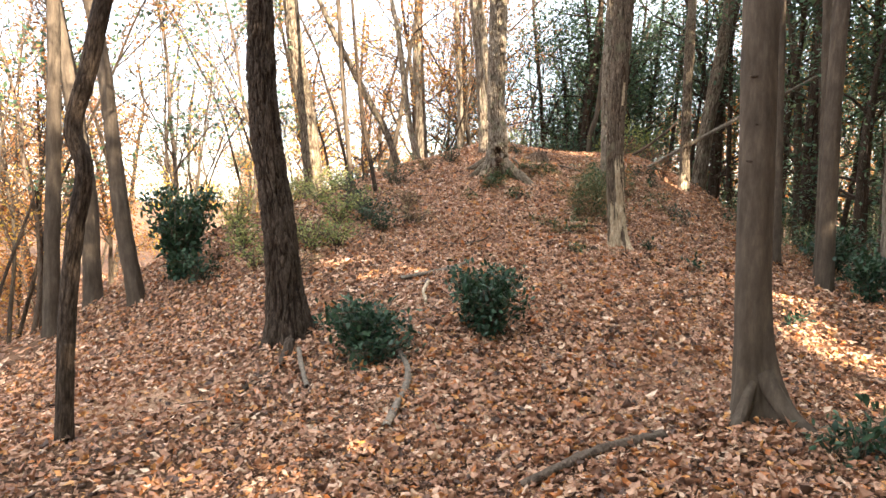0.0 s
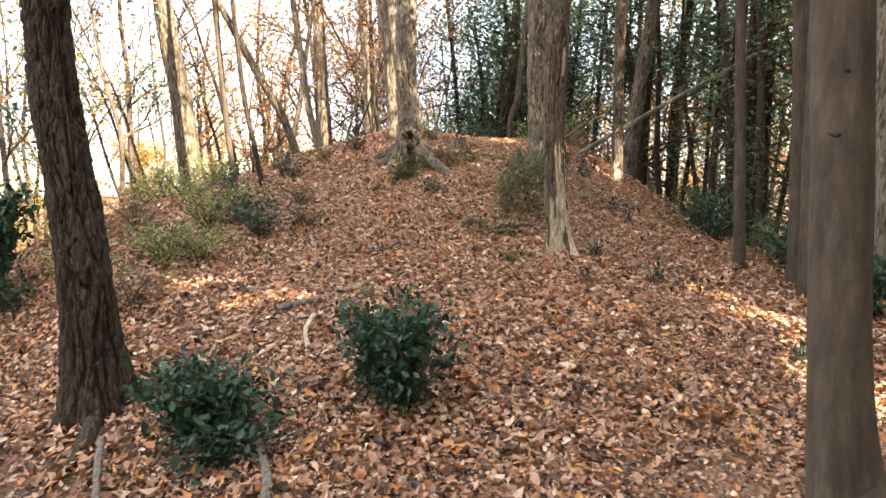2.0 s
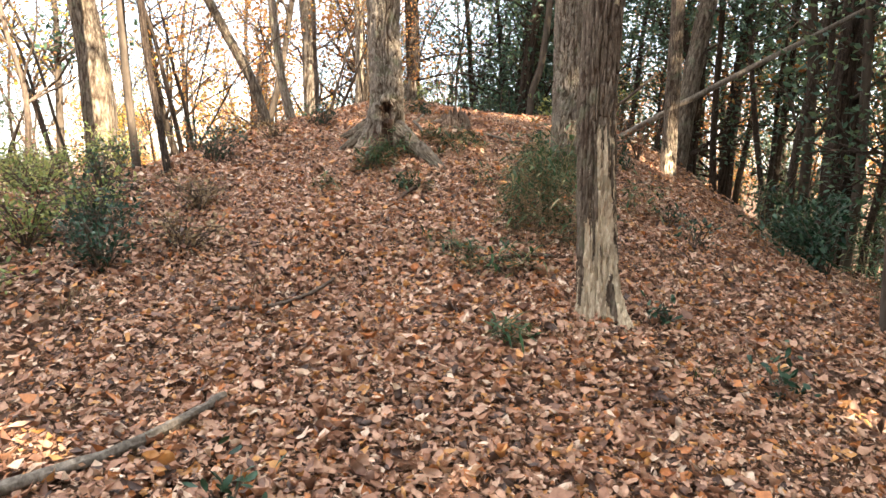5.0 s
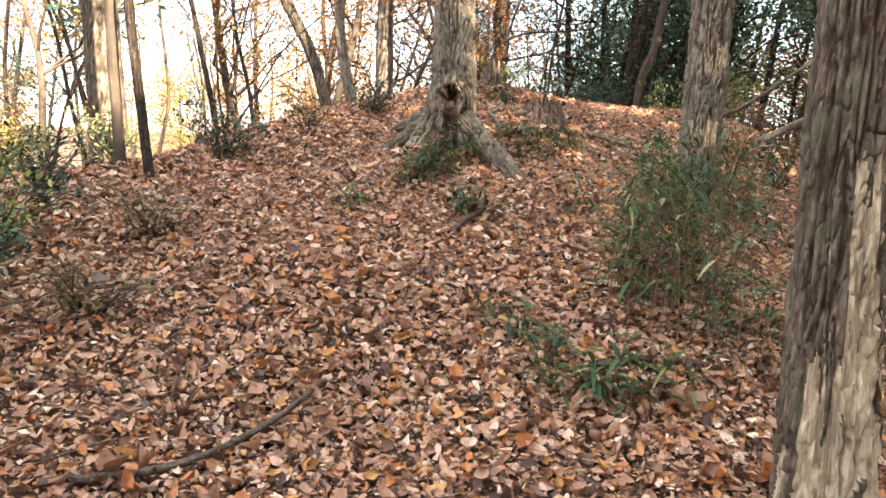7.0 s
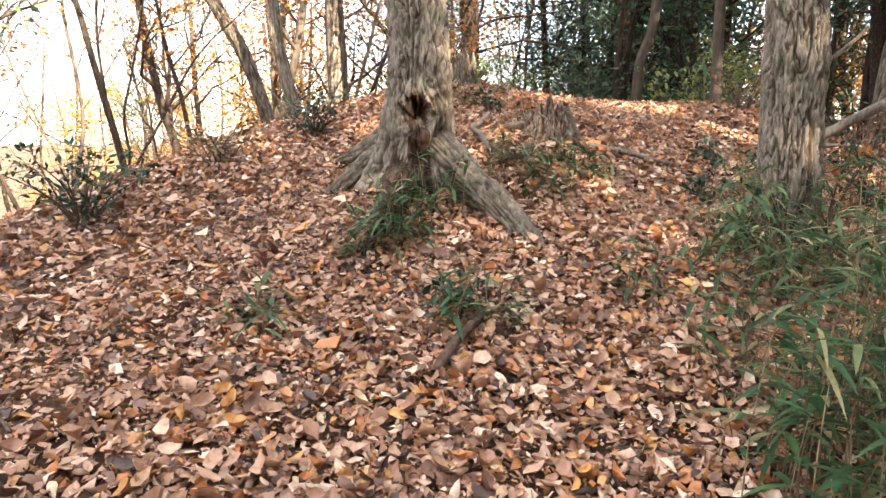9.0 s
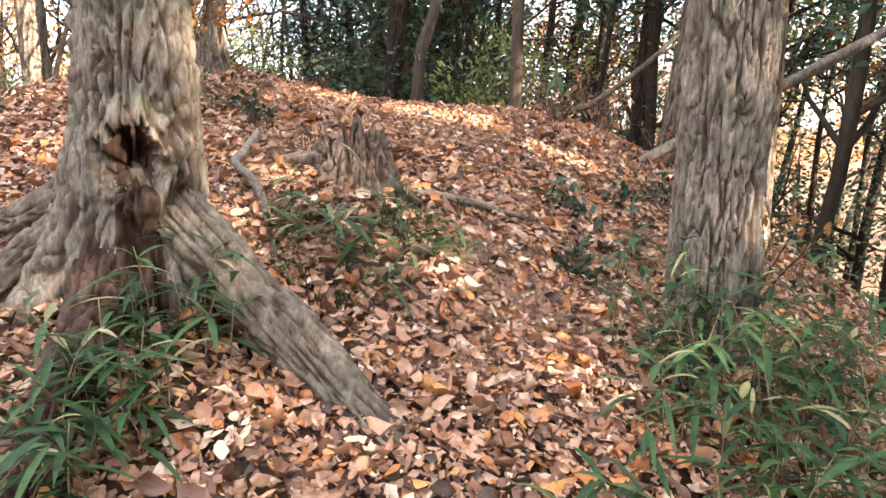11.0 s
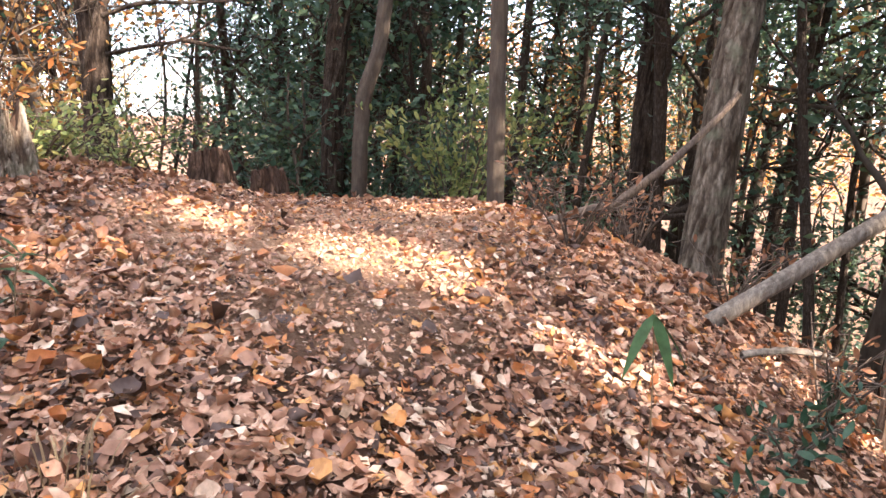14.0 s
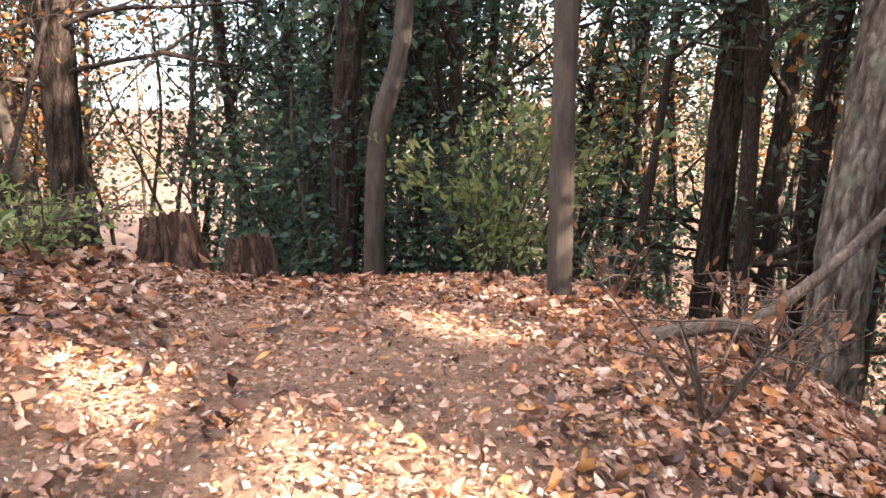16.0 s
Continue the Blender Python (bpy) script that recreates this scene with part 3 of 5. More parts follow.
# slender trees on the shaded flank
slender = {}
for sx, sy, tops, r0, r1, mat, sd in (
        (5.68, 16.5, [(5.74, 16.62, 3.9), (5.82, 16.75, 5.4)], 0.115, 0.105, M_BARK_BROWN, 9),
        (5.11, 10.56, [(5.16, 10.72, 2.46), (5.20, 10.84, 3.79)], 0.07, 0.062, M_BARK_SMOOTH, 10),
        (5.42, 9.88, [(5.50, 10.0, 2.9), (5.52, 10.1, 4.6)], 0.085, 0.08, M_BARK_SMOOTH, 11),
        (5.05, 9.05, [(5.12, 9.15, 2.6), (5.22, 9.25, 4.2)], 0.105, 0.10, M_BARK_SMOOTH, 12),
        (6.18, 9.43, [(6.26, 9.55, 2.14), (6.37, 9.67, 3.80)], 0.153, 0.13, M_BARK, 13),
        (7.0, 19.4, [(7.3, 19.5, 3.8), (7.75, 19.7, 6.0)], 0.19, 0.16, M_BARK_PALE, 14),
        (8.5, 22.2, [(8.7, 22.3, 4.0), (9.0, 22.5, 6.5)], 0.18, 0.15, M_BARK_DARK, 15),
        (9.1, 21.5, [(9.3, 21.6, 3.6), (9.7, 21.7, 6.5)], 0.14, 0.11, M_BARK_DARK, 16),
        (9.0, 17.4, [(9.2, 17.5, 3.6), (9.5, 17.7, 6.5)], 0.19, 0.15, M_BARK_DARK, 17),
        (10.0, 18.4, [(10.2, 18.5, 3.6), (10.5, 18.7, 6.5)], 0.17, 0.14, M_BARK_DARK, 18),
        (4.9, 19.4, [(4.92, 19.5, 4.3), (4.97, 19.6, 5.8)], 0.068, 0.058, M_BARK_SMOOTH, 19),
        (4.5, 21.8, [(4.55, 21.8, 3.6), (4.78, 21.85, 4.4), (4.95, 21.95, 5.8)], 0.085, 0.07, M_BARK_SMOOTH, 20),
        (4.75, 23.9, [(4.85, 24.0, 4.0), (5.1, 24.1, 6.0)], 0.16, 0.13, M_BARK_DARK, 21),
        (2.0, 24.4, [(1.95, 24.5, 5.0), (1.85, 24.6, 7.0)], 0.19, 0.17, M_BARK_DARK, 22),
        (-4.34, 9.87, [(-4.63, 9.96, 1.54), (-4.88, 10.11, 3.57), (-5.09, 10.19, 4.62)], 0.12, 0.09, M_BARK_SMOOTH, 23),
        (-5.65, 11.14, [(-5.75, 11.3, 1.6), (-5.95, 11.37, 3.15), (-6.31, 11.50, 4.97)], 0.135, 0.12, M_BARK_SMOOTH, 24),
        (-5.82, 10.13, [(-5.77, 10.37, 3.03), (-5.78, 10.49, 4.70)], 0.115, 0.09, M_BARK_SMOOTH, 25),
        (-1.25, 13.7, [(-1.38, 13.77, 2.30), (-1.49, 13.86, 2.86), (-1.60, 13.96, 3.47), (-1.68, 14.0, 4.3)], 0.042, 0.034, M_BARK_DARK, 26),
        (-1.2, 21.5, [(-1.68, 21.66, 3.75), (-2.26, 21.80, 4.80), (-3.0, 21.9, 6.2)], 0.11, 0.09, M_BARK_PALE, 27),
        (-0.59, 20.3, [(-0.90, 20.43, 3.71), (-1.03, 20.56, 4.57), (-1.2, 20.6, 6.0)], 0.09, 0.075, M_BARK, 28),
        (-1.8, 14.3, [(-1.95, 14.4, 3.0), (-2.05, 14.5, 4.2), (-2.1, 14.5, 5.2)], 0.05, 0.045, M_BARK_SMOOTH, 29),
        (-0.6, 25.0, [(-0.75, 25.2, 4.5), (-0.86, 25.5, 7.3)], 0.22, 0.17, M_BARK, 30),
        (0.6, 23.0, [(0.6, 23.2, 4.5), (0.5, 23.4, 7.0)], 0.12, 0.09, M_BARK, 31)):
    slender[sd] = main_tree("slender_tree", "slender tree trunk rising from the leafy slope", up_axis(sx, sy, tops), r0, r1, mat, 0.02 * r0 / 0.15, 1.3, sd, 10 + sd % 4,
              ((M_GREEN, 1500) if sx > 3.5 else (M_ORANGE, 450)), sides=90 if sd == 9 else 40, rings=260 if sd == 9 else 70)

# a torn strip of pale wood low on the tree above the pole
torn_tree, torn_trunk, (qv, qf, qS, qA) = slender[9]
torn_trunk.data.materials.append(M_WOOD)
q_away = np.abs(np.angle(np.exp(1j * (qA - 3.95))))
q_fray = vnoise(np.stack([np.cos(qA) * 6, np.sin(qA) * 6, qS * 3], -1))
q_z = qv.reshape(*qS.shape, 3)[..., 2] + torn_tree.location.z
torn_trunk.data.polygons.foreach_set("material_index", ((q_away < 0.75 + 0.4 * q_fray) & (q_z > 1.78 + 0.15 * q_fray) & (q_z < 2.2 + 0.35 * q_fray))[:-1].ravel().astype(np.int32))
# low dead limbs of the old oak beyond the top
old_oak = slender[22][0]
for reach in ([(2.0, 24.4, 4.2), (2.5, 24.2, 4.32), (2.95, 24.05, 4.42), (3.3, 23.95, 4.66)], [(1.95, 24.4, 4.62), (2.5, 24.15, 4.82), (3.1, 24.0, 4.86), (3.9, 23.9, 4.95)], [(1.95, 24.4, 4.05), (1.5, 24.3, 4.14), (1.0, 24.2, 4.1), (0.5, 24.1, 4.2)], [(2.95, 24.05, 4.42), (3.3, 24.0, 4.36), (3.7, 23.9, 4.3)]):
    arm = spline(np.array(reach) - np.array(old_oak.location), 14)
    sprigs = [(arm, np.linspace(0.032, 0.012, 14))]
    for k in (5, 8, 11):
        sprigs.append((spline([arm[k], arm[k] + np.array((0.15, 0.05, 0.1)) * (1 if k != 8 else -1), arm[k] + np.array((0.3, 0.1, 0.3)) * (1 if k != 8 else -1)], 6), np.linspace(0.01, 0.004, 6)))
    tagged(part("limb", *tubes(sprigs, 6), M_BARK_DARK, old_oak), "", "", "", "stuff")

# bare wood on the stripped trunk: below a ragged edge, on the side towards the path
snag_trunk.data.materials.append(M_WOOD)
P = np.stack([np.cos(sA) * 5, np.sin(sA) * 5, sS * 1.1], -1)
edge = 0.98 + 0.35 * (vnoise(P * np.array((0.8, 0.8, 0.6))) - 0.5) + 0.6 * np.cos(sA - 5.6) + 0.8 * (vnoise(P * np.array((1.5, 1.5, 0.7)) + 4) - 0.5) + 0.16 * (vnoise(P * np.array((4, 4, 8)) + 4) - 0.5)
streak = vnoise(P * np.array((1.3, 1.3, 3.2)) + 9) + 0.22 * (vnoise(P * np.array((4, 4, 14)) + 2) - 0.5)
bare = (sS < edge) & (streak < 0.57 + 0.2 * np.clip((edge - sS) * 1.2, 0, 1))
bare |= (np.abs(np.angle(np.exp(1j * (sA - 5.2)))) < 0.32 * (vnoise(P * np.array((1, 1, 6)) + 3))) & (np.abs(sS - 2.55) < 0.16)
index = bare[:-1].ravel().astype(np.int32)
snag_trunk.data.polygons.foreach_set("material_index", index)
ring_ = sv.reshape(*sS.shape, 3)
ax_ = ring_.mean(1, keepdims=True)
ring_ = ax_ + (ring_ - ax_) * np.where(bare, 0.93, 1.0)[..., None]
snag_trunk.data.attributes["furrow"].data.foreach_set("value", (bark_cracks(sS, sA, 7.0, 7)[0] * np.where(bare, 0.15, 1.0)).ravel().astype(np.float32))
snag_trunk.data.vertices.foreach_set("co", ring_.reshape(-1).astype(np.float32))
snag_trunk.data.update()


def root(parent, points, r0, r1, mat, seed, furrow=0.02):
    base = np.array(parent.location)
    v, f, S, A = trunk_mesh(np.array(points) - base, r0, r1, furrow, 1.0, seed=seed, sides=72, rings=130, cells=5.0)
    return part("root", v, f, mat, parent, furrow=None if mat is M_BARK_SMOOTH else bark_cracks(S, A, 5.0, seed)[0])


for up, turn in ((0.95, 4.3), (1.18, 4.75), (1.36, 4.1), (1.55, 4.55), (1.82, 4.9), (2.05, 4.2), (2.3, 4.6), (2.62, 4.35)):
    foot = np.array((2.10, 4.5 + 0.05 * up, up)) - np.array(smooth.location)
    ring = np.array((math.cos(turn), math.sin(turn), 0.0))
    side_ = np.array((-ring[1], ring[0], 0.0))
    arc = np.linspace(-1, 1, 9)
    bow = [foot + ring * (0.109 - 0.024 * a * a) + side_ * a * 0.036 + np.array((0, 0, 0.012 * a * a)) for a in arc]
    part("branch_scar", *tubes([(np.array(bow), 0.003 + 0.006 * (1 - arc ** 2))], 6), M_BARK_DARK, smooth)
root(smooth, [(2.14, 4.42, 0.62), (2.24, 4.28, 0.40), (2.36, 4.12, 0.27), (2.46, 3.98, 0.17)], 0.07, 0.035, M_BARK_SMOOTH, 8, 0.003)
root(smooth, [(2.06, 4.42, 0.55), (1.96, 4.32, 0.36), (1.85, 4.24, 0.24), (1.76, 4.18, 0.17)], 0.06, 0.03, M_BARK_SMOOTH, 9, 0.003)
root(hollow, [(1.14, 14.84, 2.66), (1.36, 14.56, 2.44), (1.57, 14.26, 2.24), (1.75, 14.00, 2.05), (1.93, 13.78, 1.87), (2.06, 13.62, 1.74)], 0.13, 0.06, M_ROOT, 3)
root(hollow, [(1.12, 14.84, 2.66), (0.88, 15.0, 2.53), (0.66, 15.25, 2.41), (0.46, 15.5, 2.30), (0.3, 15.7, 2.12)], 0.12, 0.06, M_ROOT, 4)
root(hollow, [(1.12, 14.78, 2.6), (0.86, 14.72, 2.42), (0.62, 14.7, 2.22), (0.42, 14.65, 2.08), (0.25, 14.6, 1.92)], 0.12, 0.05, M_ROOT, 14)
root(hollow, [(1.10, 14.80, 2.50), (1.03, 14.50, 2.26), (0.95, 14.05, 2.08), (0.92, 13.80, 1.95), (0.93, 13.62, 1.84)], 0.16, 0.045, M_ROTTEN, 5)


# ---------------------------------------------------------------- trees of the surrounding wood: a few kinds, copied
def wood_tree(name, label, tall, radius, bark, leaf, count, size, levels, low, spread, lean, droop=0.0, limbs=12, scatter=0.3):
    tree = thing(name, 0, 0, -40, label, "tree", "trees of the wood")
    pts = [np.array((0, 0, -0.3))]
    d = np.array((lean, rng.normal() * 0.05, 1.0))
    for i in range(6):
        d = d + np.array((rng.normal() * 0.09, rng.normal() * 0.09, 0.1))
        d /= np.linalg.norm(d)
        pts.append(pts[-1] + d * tall / 6)
    line = spline(pts, 26)
    v, f, S, A = trunk_mesh(pts, radius, radius * 0.35, radius * 0.12, 1.3, seed=rng.integers(0, 50), sides=16, rings=40)
    part("trunk", v, f, bark, tree)
    lines, tips = [], []
    for k in range(limbs):
        i = int(np.clip(rng.uniform(low, 1.0) * 25, 1, 25))
        a = rng.uniform(0, 6.28)
        boughs(line[i], (math.cos(a), math.sin(a), rng.uniform(0.2, 1.3) - droop * 3), rng.uniform(0.5, 1.0) * spread, radius * (0.5 - 0.3 * i / 25), levels, lines, tips, 0.8, droop, 4)
    tagged(part("branch", *tubes(lines, 5), bark, tree), "", "", "", "stuff")
    if count:
        part("crown", *crown_mesh(tips, count, scatter, size, 0.5), leaf, tree)
    return tree


def forked_tree(label, stems, tall, radius, leaf, count, seed):
    """A slight tree of the open wood: leaning stems from one foot, long rising branches and fine twigs."""
    tree = thing("bare_tree", 0, 0, -40, label, "tree", "trees of the wood")
    own = np.random.default_rng(seed)
    lines, tips = [], []

    def shoot(p, d, length, r, level):
        n = 8
        pts = [p]
        for i in range(n - 1):
            d = d + own.normal(size=3) * 0.11 + np.array((0, 0, 0.05))
            d = d / np.linalg.norm(d)
            pts.append(pts[-1] + d * length / (n - 1))
        pts = np.array(pts)
        lines.append((pts, np.linspace(r, r * 0.35, n)))
        if level == 0:
            tips.extend(pts[3:])
            return
        for k in range(6 if level > 1 else 5):
            i = own.integers(2, n)
            side = own.normal(size=3) * np.array((1, 1, 0.35))
            side /= np.linalg.norm(side)
            way = (pts[i] - pts[i - 1]) / np.linalg.norm(pts[i] - pts[i - 1])
            shoot(pts[i], way * 0.8 + side * 0.75, length * own.uniform(0.32, 0.55), r * 0.42, level - 1)

    for k in range(stems):
        a = own.uniform(0, 6.28)
        lean = own.uniform(0.12, 0.42)
        d = np.array((math.cos(a) * lean, math.sin(a) * lean, 1.0))
        t = tall * own.uniform(0.75, 1.05)
        line = [np.array((math.cos(a) * radius, math.sin(a) * radius, -0.3))]
        for i in range(9):
            d = d + own.normal(size=3) * 0.09
            d = d / np.linalg.norm(d)
            line.append(line[-1] + d * t / 9)
        line = spline(line, 26)
        r = radius * own.uniform(0.7, 1.0)
        part("trunk", *tubes([(line, np.linspace(r, r * 0.25, 26))], 9), M_BARK_SMOOTH if k % 2 else M_BARK_DARK, tree)
        for j in range(11):
            i = own.integers(7, 26)
            a = own.uniform(0, 6.28)
            shoot(line[i], np.array((math.cos(a), math.sin(a), own.uniform(0.4, 1.2))), own.uniform(1.2, 2.6), r * 0.36, 2)
    tagged(part("branch", *tubes(lines, 3), M_BARK_SMOOTH, tree), "", "", "", "stuff")
    if count:
        part("crown", *crown_mesh(tips, count, 0.12, 0.085, 0.5), leaf, tree)
    return tree


KINDS = {
    "forked": [forked_tree("slight leafless tree with several leaning stems", 3, 7.5, 0.04, None, 0, 3),
               forked_tree("slender forked tree with the last orange leaves", 2, 8.5, 0.05, M_ORANGE, 2200, 4),
               forked_tree("slender leaning tree with sparse golden leaves", 2, 8.0, 0.05, M_YELLOW, 900, 5),
               forked_tree("tall thin leafless tree with fine rising branches", 1, 10.0, 0.07, None, 0, 6),
               forked_tree("thin tree with rusty leaves still on its twigs", 2, 9.0, 0.045, M_RUSSET, 1200, 7)],
    "gold": [wood_tree("autumn_tree", "slender tree with sparse golden autumn leaves", 9.0, 0.10, M_BARK_SMOOTH, M_YELLOW, 900, 0.13, 1, 0.3, 2.4, 0.12),
             wood_tree("autumn_tree", "slender tree with sparse orange autumn leaves", 10.0, 0.12, M_BARK_SMOOTH, M_ORANGE, 1500, 0.13, 1, 0.3, 2.6, -0.15),
             wood_tree("autumn_tree", "leaning tree with rusty orange autumn leaves", 8.0, 0.09, M_TWIG, M_ORANGE, 1200, 0.12, 1, 0.25, 2.2, 0.3),
             wood_tree("autumn_tree", "broad tree full of orange leaves", 7.5, 0.12, M_BARK_SMOOTH, M_ORANGE, 2600, 0.15, 1, 0.15, 2.6, 0.05, limbs=15)],
    "low": [wood_tree("autumn_tree", "low broad tree full of golden leaves", 4.6, 0.06, M_BARK_SMOOTH, M_YELLOW, 2200, 0.11, 1, 0.1, 1.9, 0.1, limbs=14),
            wood_tree("autumn_tree", "low broad tree full of orange leaves", 4.2, 0.06, M_BARK_SMOOTH, M_ORANGE, 2200, 0.11, 1, 0.1, 1.9, -0.1, limbs=14)],
    "bare": [wood_tree("bare_tree", "slender leafless tree with many fine twigs", 9.5, 0.09, M_TWIG, None, 0, 0.1, 2, 0.2, 2.0, 0.15, limbs=8),
             wood_tree("bare_tree", "leaning leafless tree with thin grey branches", 8.5, 0.075, M_BARK_SMOOTH, M_RUSSET, 160, 0.1, 2, 0.2, 2.0, -0.3, limbs=8),
             wood_tree("bare_tree", "thin leafless sapling with fine branches", 6.0, 0.045, M_TWIG, M_ORANGE, 120, 0.1, 2, 0.15, 1.5, 0.2, limbs=7)],
    "green": [wood_tree("evergreen_tree", "tall dark evergreen tree with glossy leaves", 10.0, 0.11, M_BARK_DARK, M_GREEN, 3000, 0.12, 1, 0.18, 2.2, 0.06, 0.04, 20, 0.32),
              wood_tree("evergreen_tree", "dense dark evergreen tree with low boughs", 8.0, 0.10, M_BARK_DARK, M_GREEN, 3200, 0.12, 1, 0.05, 2.0, -0.08, 0.05, 24, 0.34),
              wood_tree("evergreen_tree", "slim evergreen tree with thin dark trunk", 9.0, 0.075, M_BARK_SMOOTH, M_GREEN, 2200, 0.11, 1, 0.25, 1.7, 0.1, 0.03, 16, 0.3),
              wood_tree("evergreen_shrub", "bushy evergreen understorey shrub with dark leaves", 3.2, 0.04, M_TWIG, M_GREEN, 1700, 0.10, 1, 0.05, 1.1, 0.0, 0.0, 16, 0.22),
              wood_tree("evergreen_tree", "slim dark trunk with a small high evergreen crown", 10.0, 0.085, M_BARK_DARK, M_GREEN, 1300, 0.12, 1, 0.5, 1.6, 0.05, 0.02, 10, 0.3),
              wood_tree("evergreen_sapling", "thin young tree with sparse dark leaf sprays", 7.0, 0.055, M_TWIG, M_GREEN, 900, 0.11, 2, 0.3, 2.2, 0.1, 0.05, 9, 0.16)],
}


def plant(kind, which, x, y, turn=None, size=1.0):
    src = KINDS[kind][which]
    m = pose(x, y, ground_at(x, y), 0, 0, rng.uniform(0, 360) if turn is None else turn) @ Matrix.Diagonal((size, size, size, 1))
    return copy_thing(src, m)


def scatter_trees(kind_weights, count, x0, x1, y0, y1, gap, taken, ok, sizes=(0.8, 1.25)):
    done = tries = 0
    kinds = [k for k, w in kind_weights for _ in range(w)]
    while done < count and tries < count * 60:
        tries += 1
        x, y = rng.uniform(x0, x1), rng.uniform(y0, y1)
        if not ok(x, y) or any((x - a) ** 2 + (y - b) ** 2 < gap * gap for a, b in taken):
            continue
        taken.append((x, y))
        kind, which = kinds[rng.integers(len(kinds))]
        plant(kind, which, x, y, None, rng.uniform(*sizes))
        done += 1


taken = []
# shaded evergreen wood on one flank and beyond the top
scatter_trees([(("green", 0), 3), (("green", 1), 1), (("green", 2), 3), (("bare", 0), 2), (("gold", 1), 2)], 26, 6.5, 20, 6, 36, 1.2, taken,
              lambda x, y: x > 7.0 + max(0, 9 - y) * 0.25 and not (y < 23.5 and x < 8.3))
scatter_trees([(("green", 3), 1)], 15, 6.6, 15, 9, 34, 1.0, taken, lambda x, y: not (y < 22 and x < 7.2))
scatter_trees([(("green", 0), 3), (("green", 1), 2), (("green", 2), 4), (("bare", 0), 2)], 24, 1.5, 10, 24.5, 38, 1.15, taken, lambda x, y: x > 3.1 + 0.1 * (y - 16))
scatter_trees([(("green", 3), 1)], 10, 3.0, 9, 23.5, 32, 0.9, taken, lambda x, y: x > 3.1 + 0.1 * (y - 16))
scatter_trees([(("green", 4), 1)], 9, 1.5, 9.5, 22.8, 28, 0.7, taken, lambda x, y: (y > 23.5 or x > 6.5) and x > 3.1 + 0.1 * (y - 16))
scatter_trees([(("green", 4), 1)], 14, 8.0, 15, 11, 26, 0.8, taken, lambda x, y: True)
scatter_trees([(("green", 2), 2), (("bare", 0), 1), (("green", 0), 1)], 20, 7.5, 15, 14, 30, 0.8, taken, lambda x, y: x > 8.2 or y > 23)
scatter_trees([(("gold", 1), 3), (("gold", 2), 3), (("gold", 0), 1)], 5, -5, 7, 26, 36, 1.0, taken, lambda x, y: x < 1.0 or x > 5.0, (0.8, 1.15))
scatter_trees([(("gold", 3), 2), (("gold", 1), 1)], 16, 14, 32, 24, 48, 1.6, taken, lambda x, y: True, (0.8, 1.2))
# open deciduous wood on the other side
scatter_trees([(("gold", 0), 3), (("gold", 1), 3), (("gold", 2), 3), (("bare", 0), 5), (("bare", 1), 5), (("bare", 2), 3), (("green", 2), 1)], 20, -16, 2, 25, 44, 1.4, taken,
              lambda x, y: True)
scatter_trees([(("gold", 0), 2), (("gold", 1), 2), (("gold", 2), 2), (("gold", 3), 2), (("bare", 0), 4), (("bare", 1), 4), (("bare", 2), 2)], 18, -26, -8, 9, 34, 1.5, taken,
              lambda x, y: x < -6.5 - max(0, y - 14) * 0.05 or (y > 17 and x < -4.5))
scatter_trees([(("gold", 3), 3), (("gold", 1), 1), (("gold", 0), 1)], 30, -50, 40, 44, 66, 2.4, taken, lambda x, y: True, (0.7, 1.1))
scatter_trees([(("gold", 3), 3), (("gold", 0), 1)], 32, -42, -14, 8, 40, 2.2, taken, lambda x, y: True, (0.7, 1.0))
scatter_trees([(("gold", 3), 3), (("gold", 0), 2), (("gold", 1), 1)], 16, -24, -8.5, 11, 30, 1.5, taken, lambda x, y: True, (0.55, 0.8))
scatter_trees([(("gold", 1), 1), (("gold", 2), 1)], 6, -4, 3, 25, 31, 1.0, taken, lambda x, y: True, (0.9, 1.1))
for x, y, w_, turn, s_ in ((-8.2, 13.0, 1, 20, 1.0), (-7.0, 15.2, 3, 140, 0.95), (-6.4, 18.0, 2, 200, 1.0), (-4.3, 19.0, 4, 300, 1.0), (-2.4, 18.8, 3, 60, 0.8), (-0.2, 21.8, 4, 130, 0.9), (0.4, 24.6, 1, 330, 1.0),
                        (-9.6, 16.6, 4, 90, 1.0), (-10.5, 12.0, 2, 45, 1.0), (-6.0, 23.5, 1, 280, 1.1), (-3.6, 26.0, 3, 35, 1.1), (-11.8, 19.5, 1, 215, 1.1), (-9.2, 25.0, 4, 110, 1.1), (-13.5, 14.5, 0, 310, 1.0), (-0.9, 28.0, 4, 190, 1.1), (1.3, 22.6, 1, 75, 0.8), (-5.8, 28.5, 2, 5, 1.1), (-7.4, 10.8, 4, 230, 0.9), (-2.0, 17.6, 0, 20, 0.5)):
    plant("forked", w_, x, y, turn, s_)
for k, (x, y) in enumerate(((-7.6, 19.2), (-9.2, 21.0), (-5.4, 24.5), (-11.0, 18.0), (-7.2, 28.0), (-10.0, 15.0), (-9.0, 12.2), (-11.6, 13.2))):
    plant("low", k % 2, x, y, 47 * k, 0.55 + 0.07 * (k % 4))
for x, y, w_ in ((5.9, 31.0, 1), (4.4, 32.5, 2), (6.6, 27.2, 2), (6.9, 29.6, 0), (1.0, 28.0, 5), (3.5, 27.2, 5), (2.0, 31.0, 2)):
    plant("green", w_, x, y, 50 * x, 1.0)
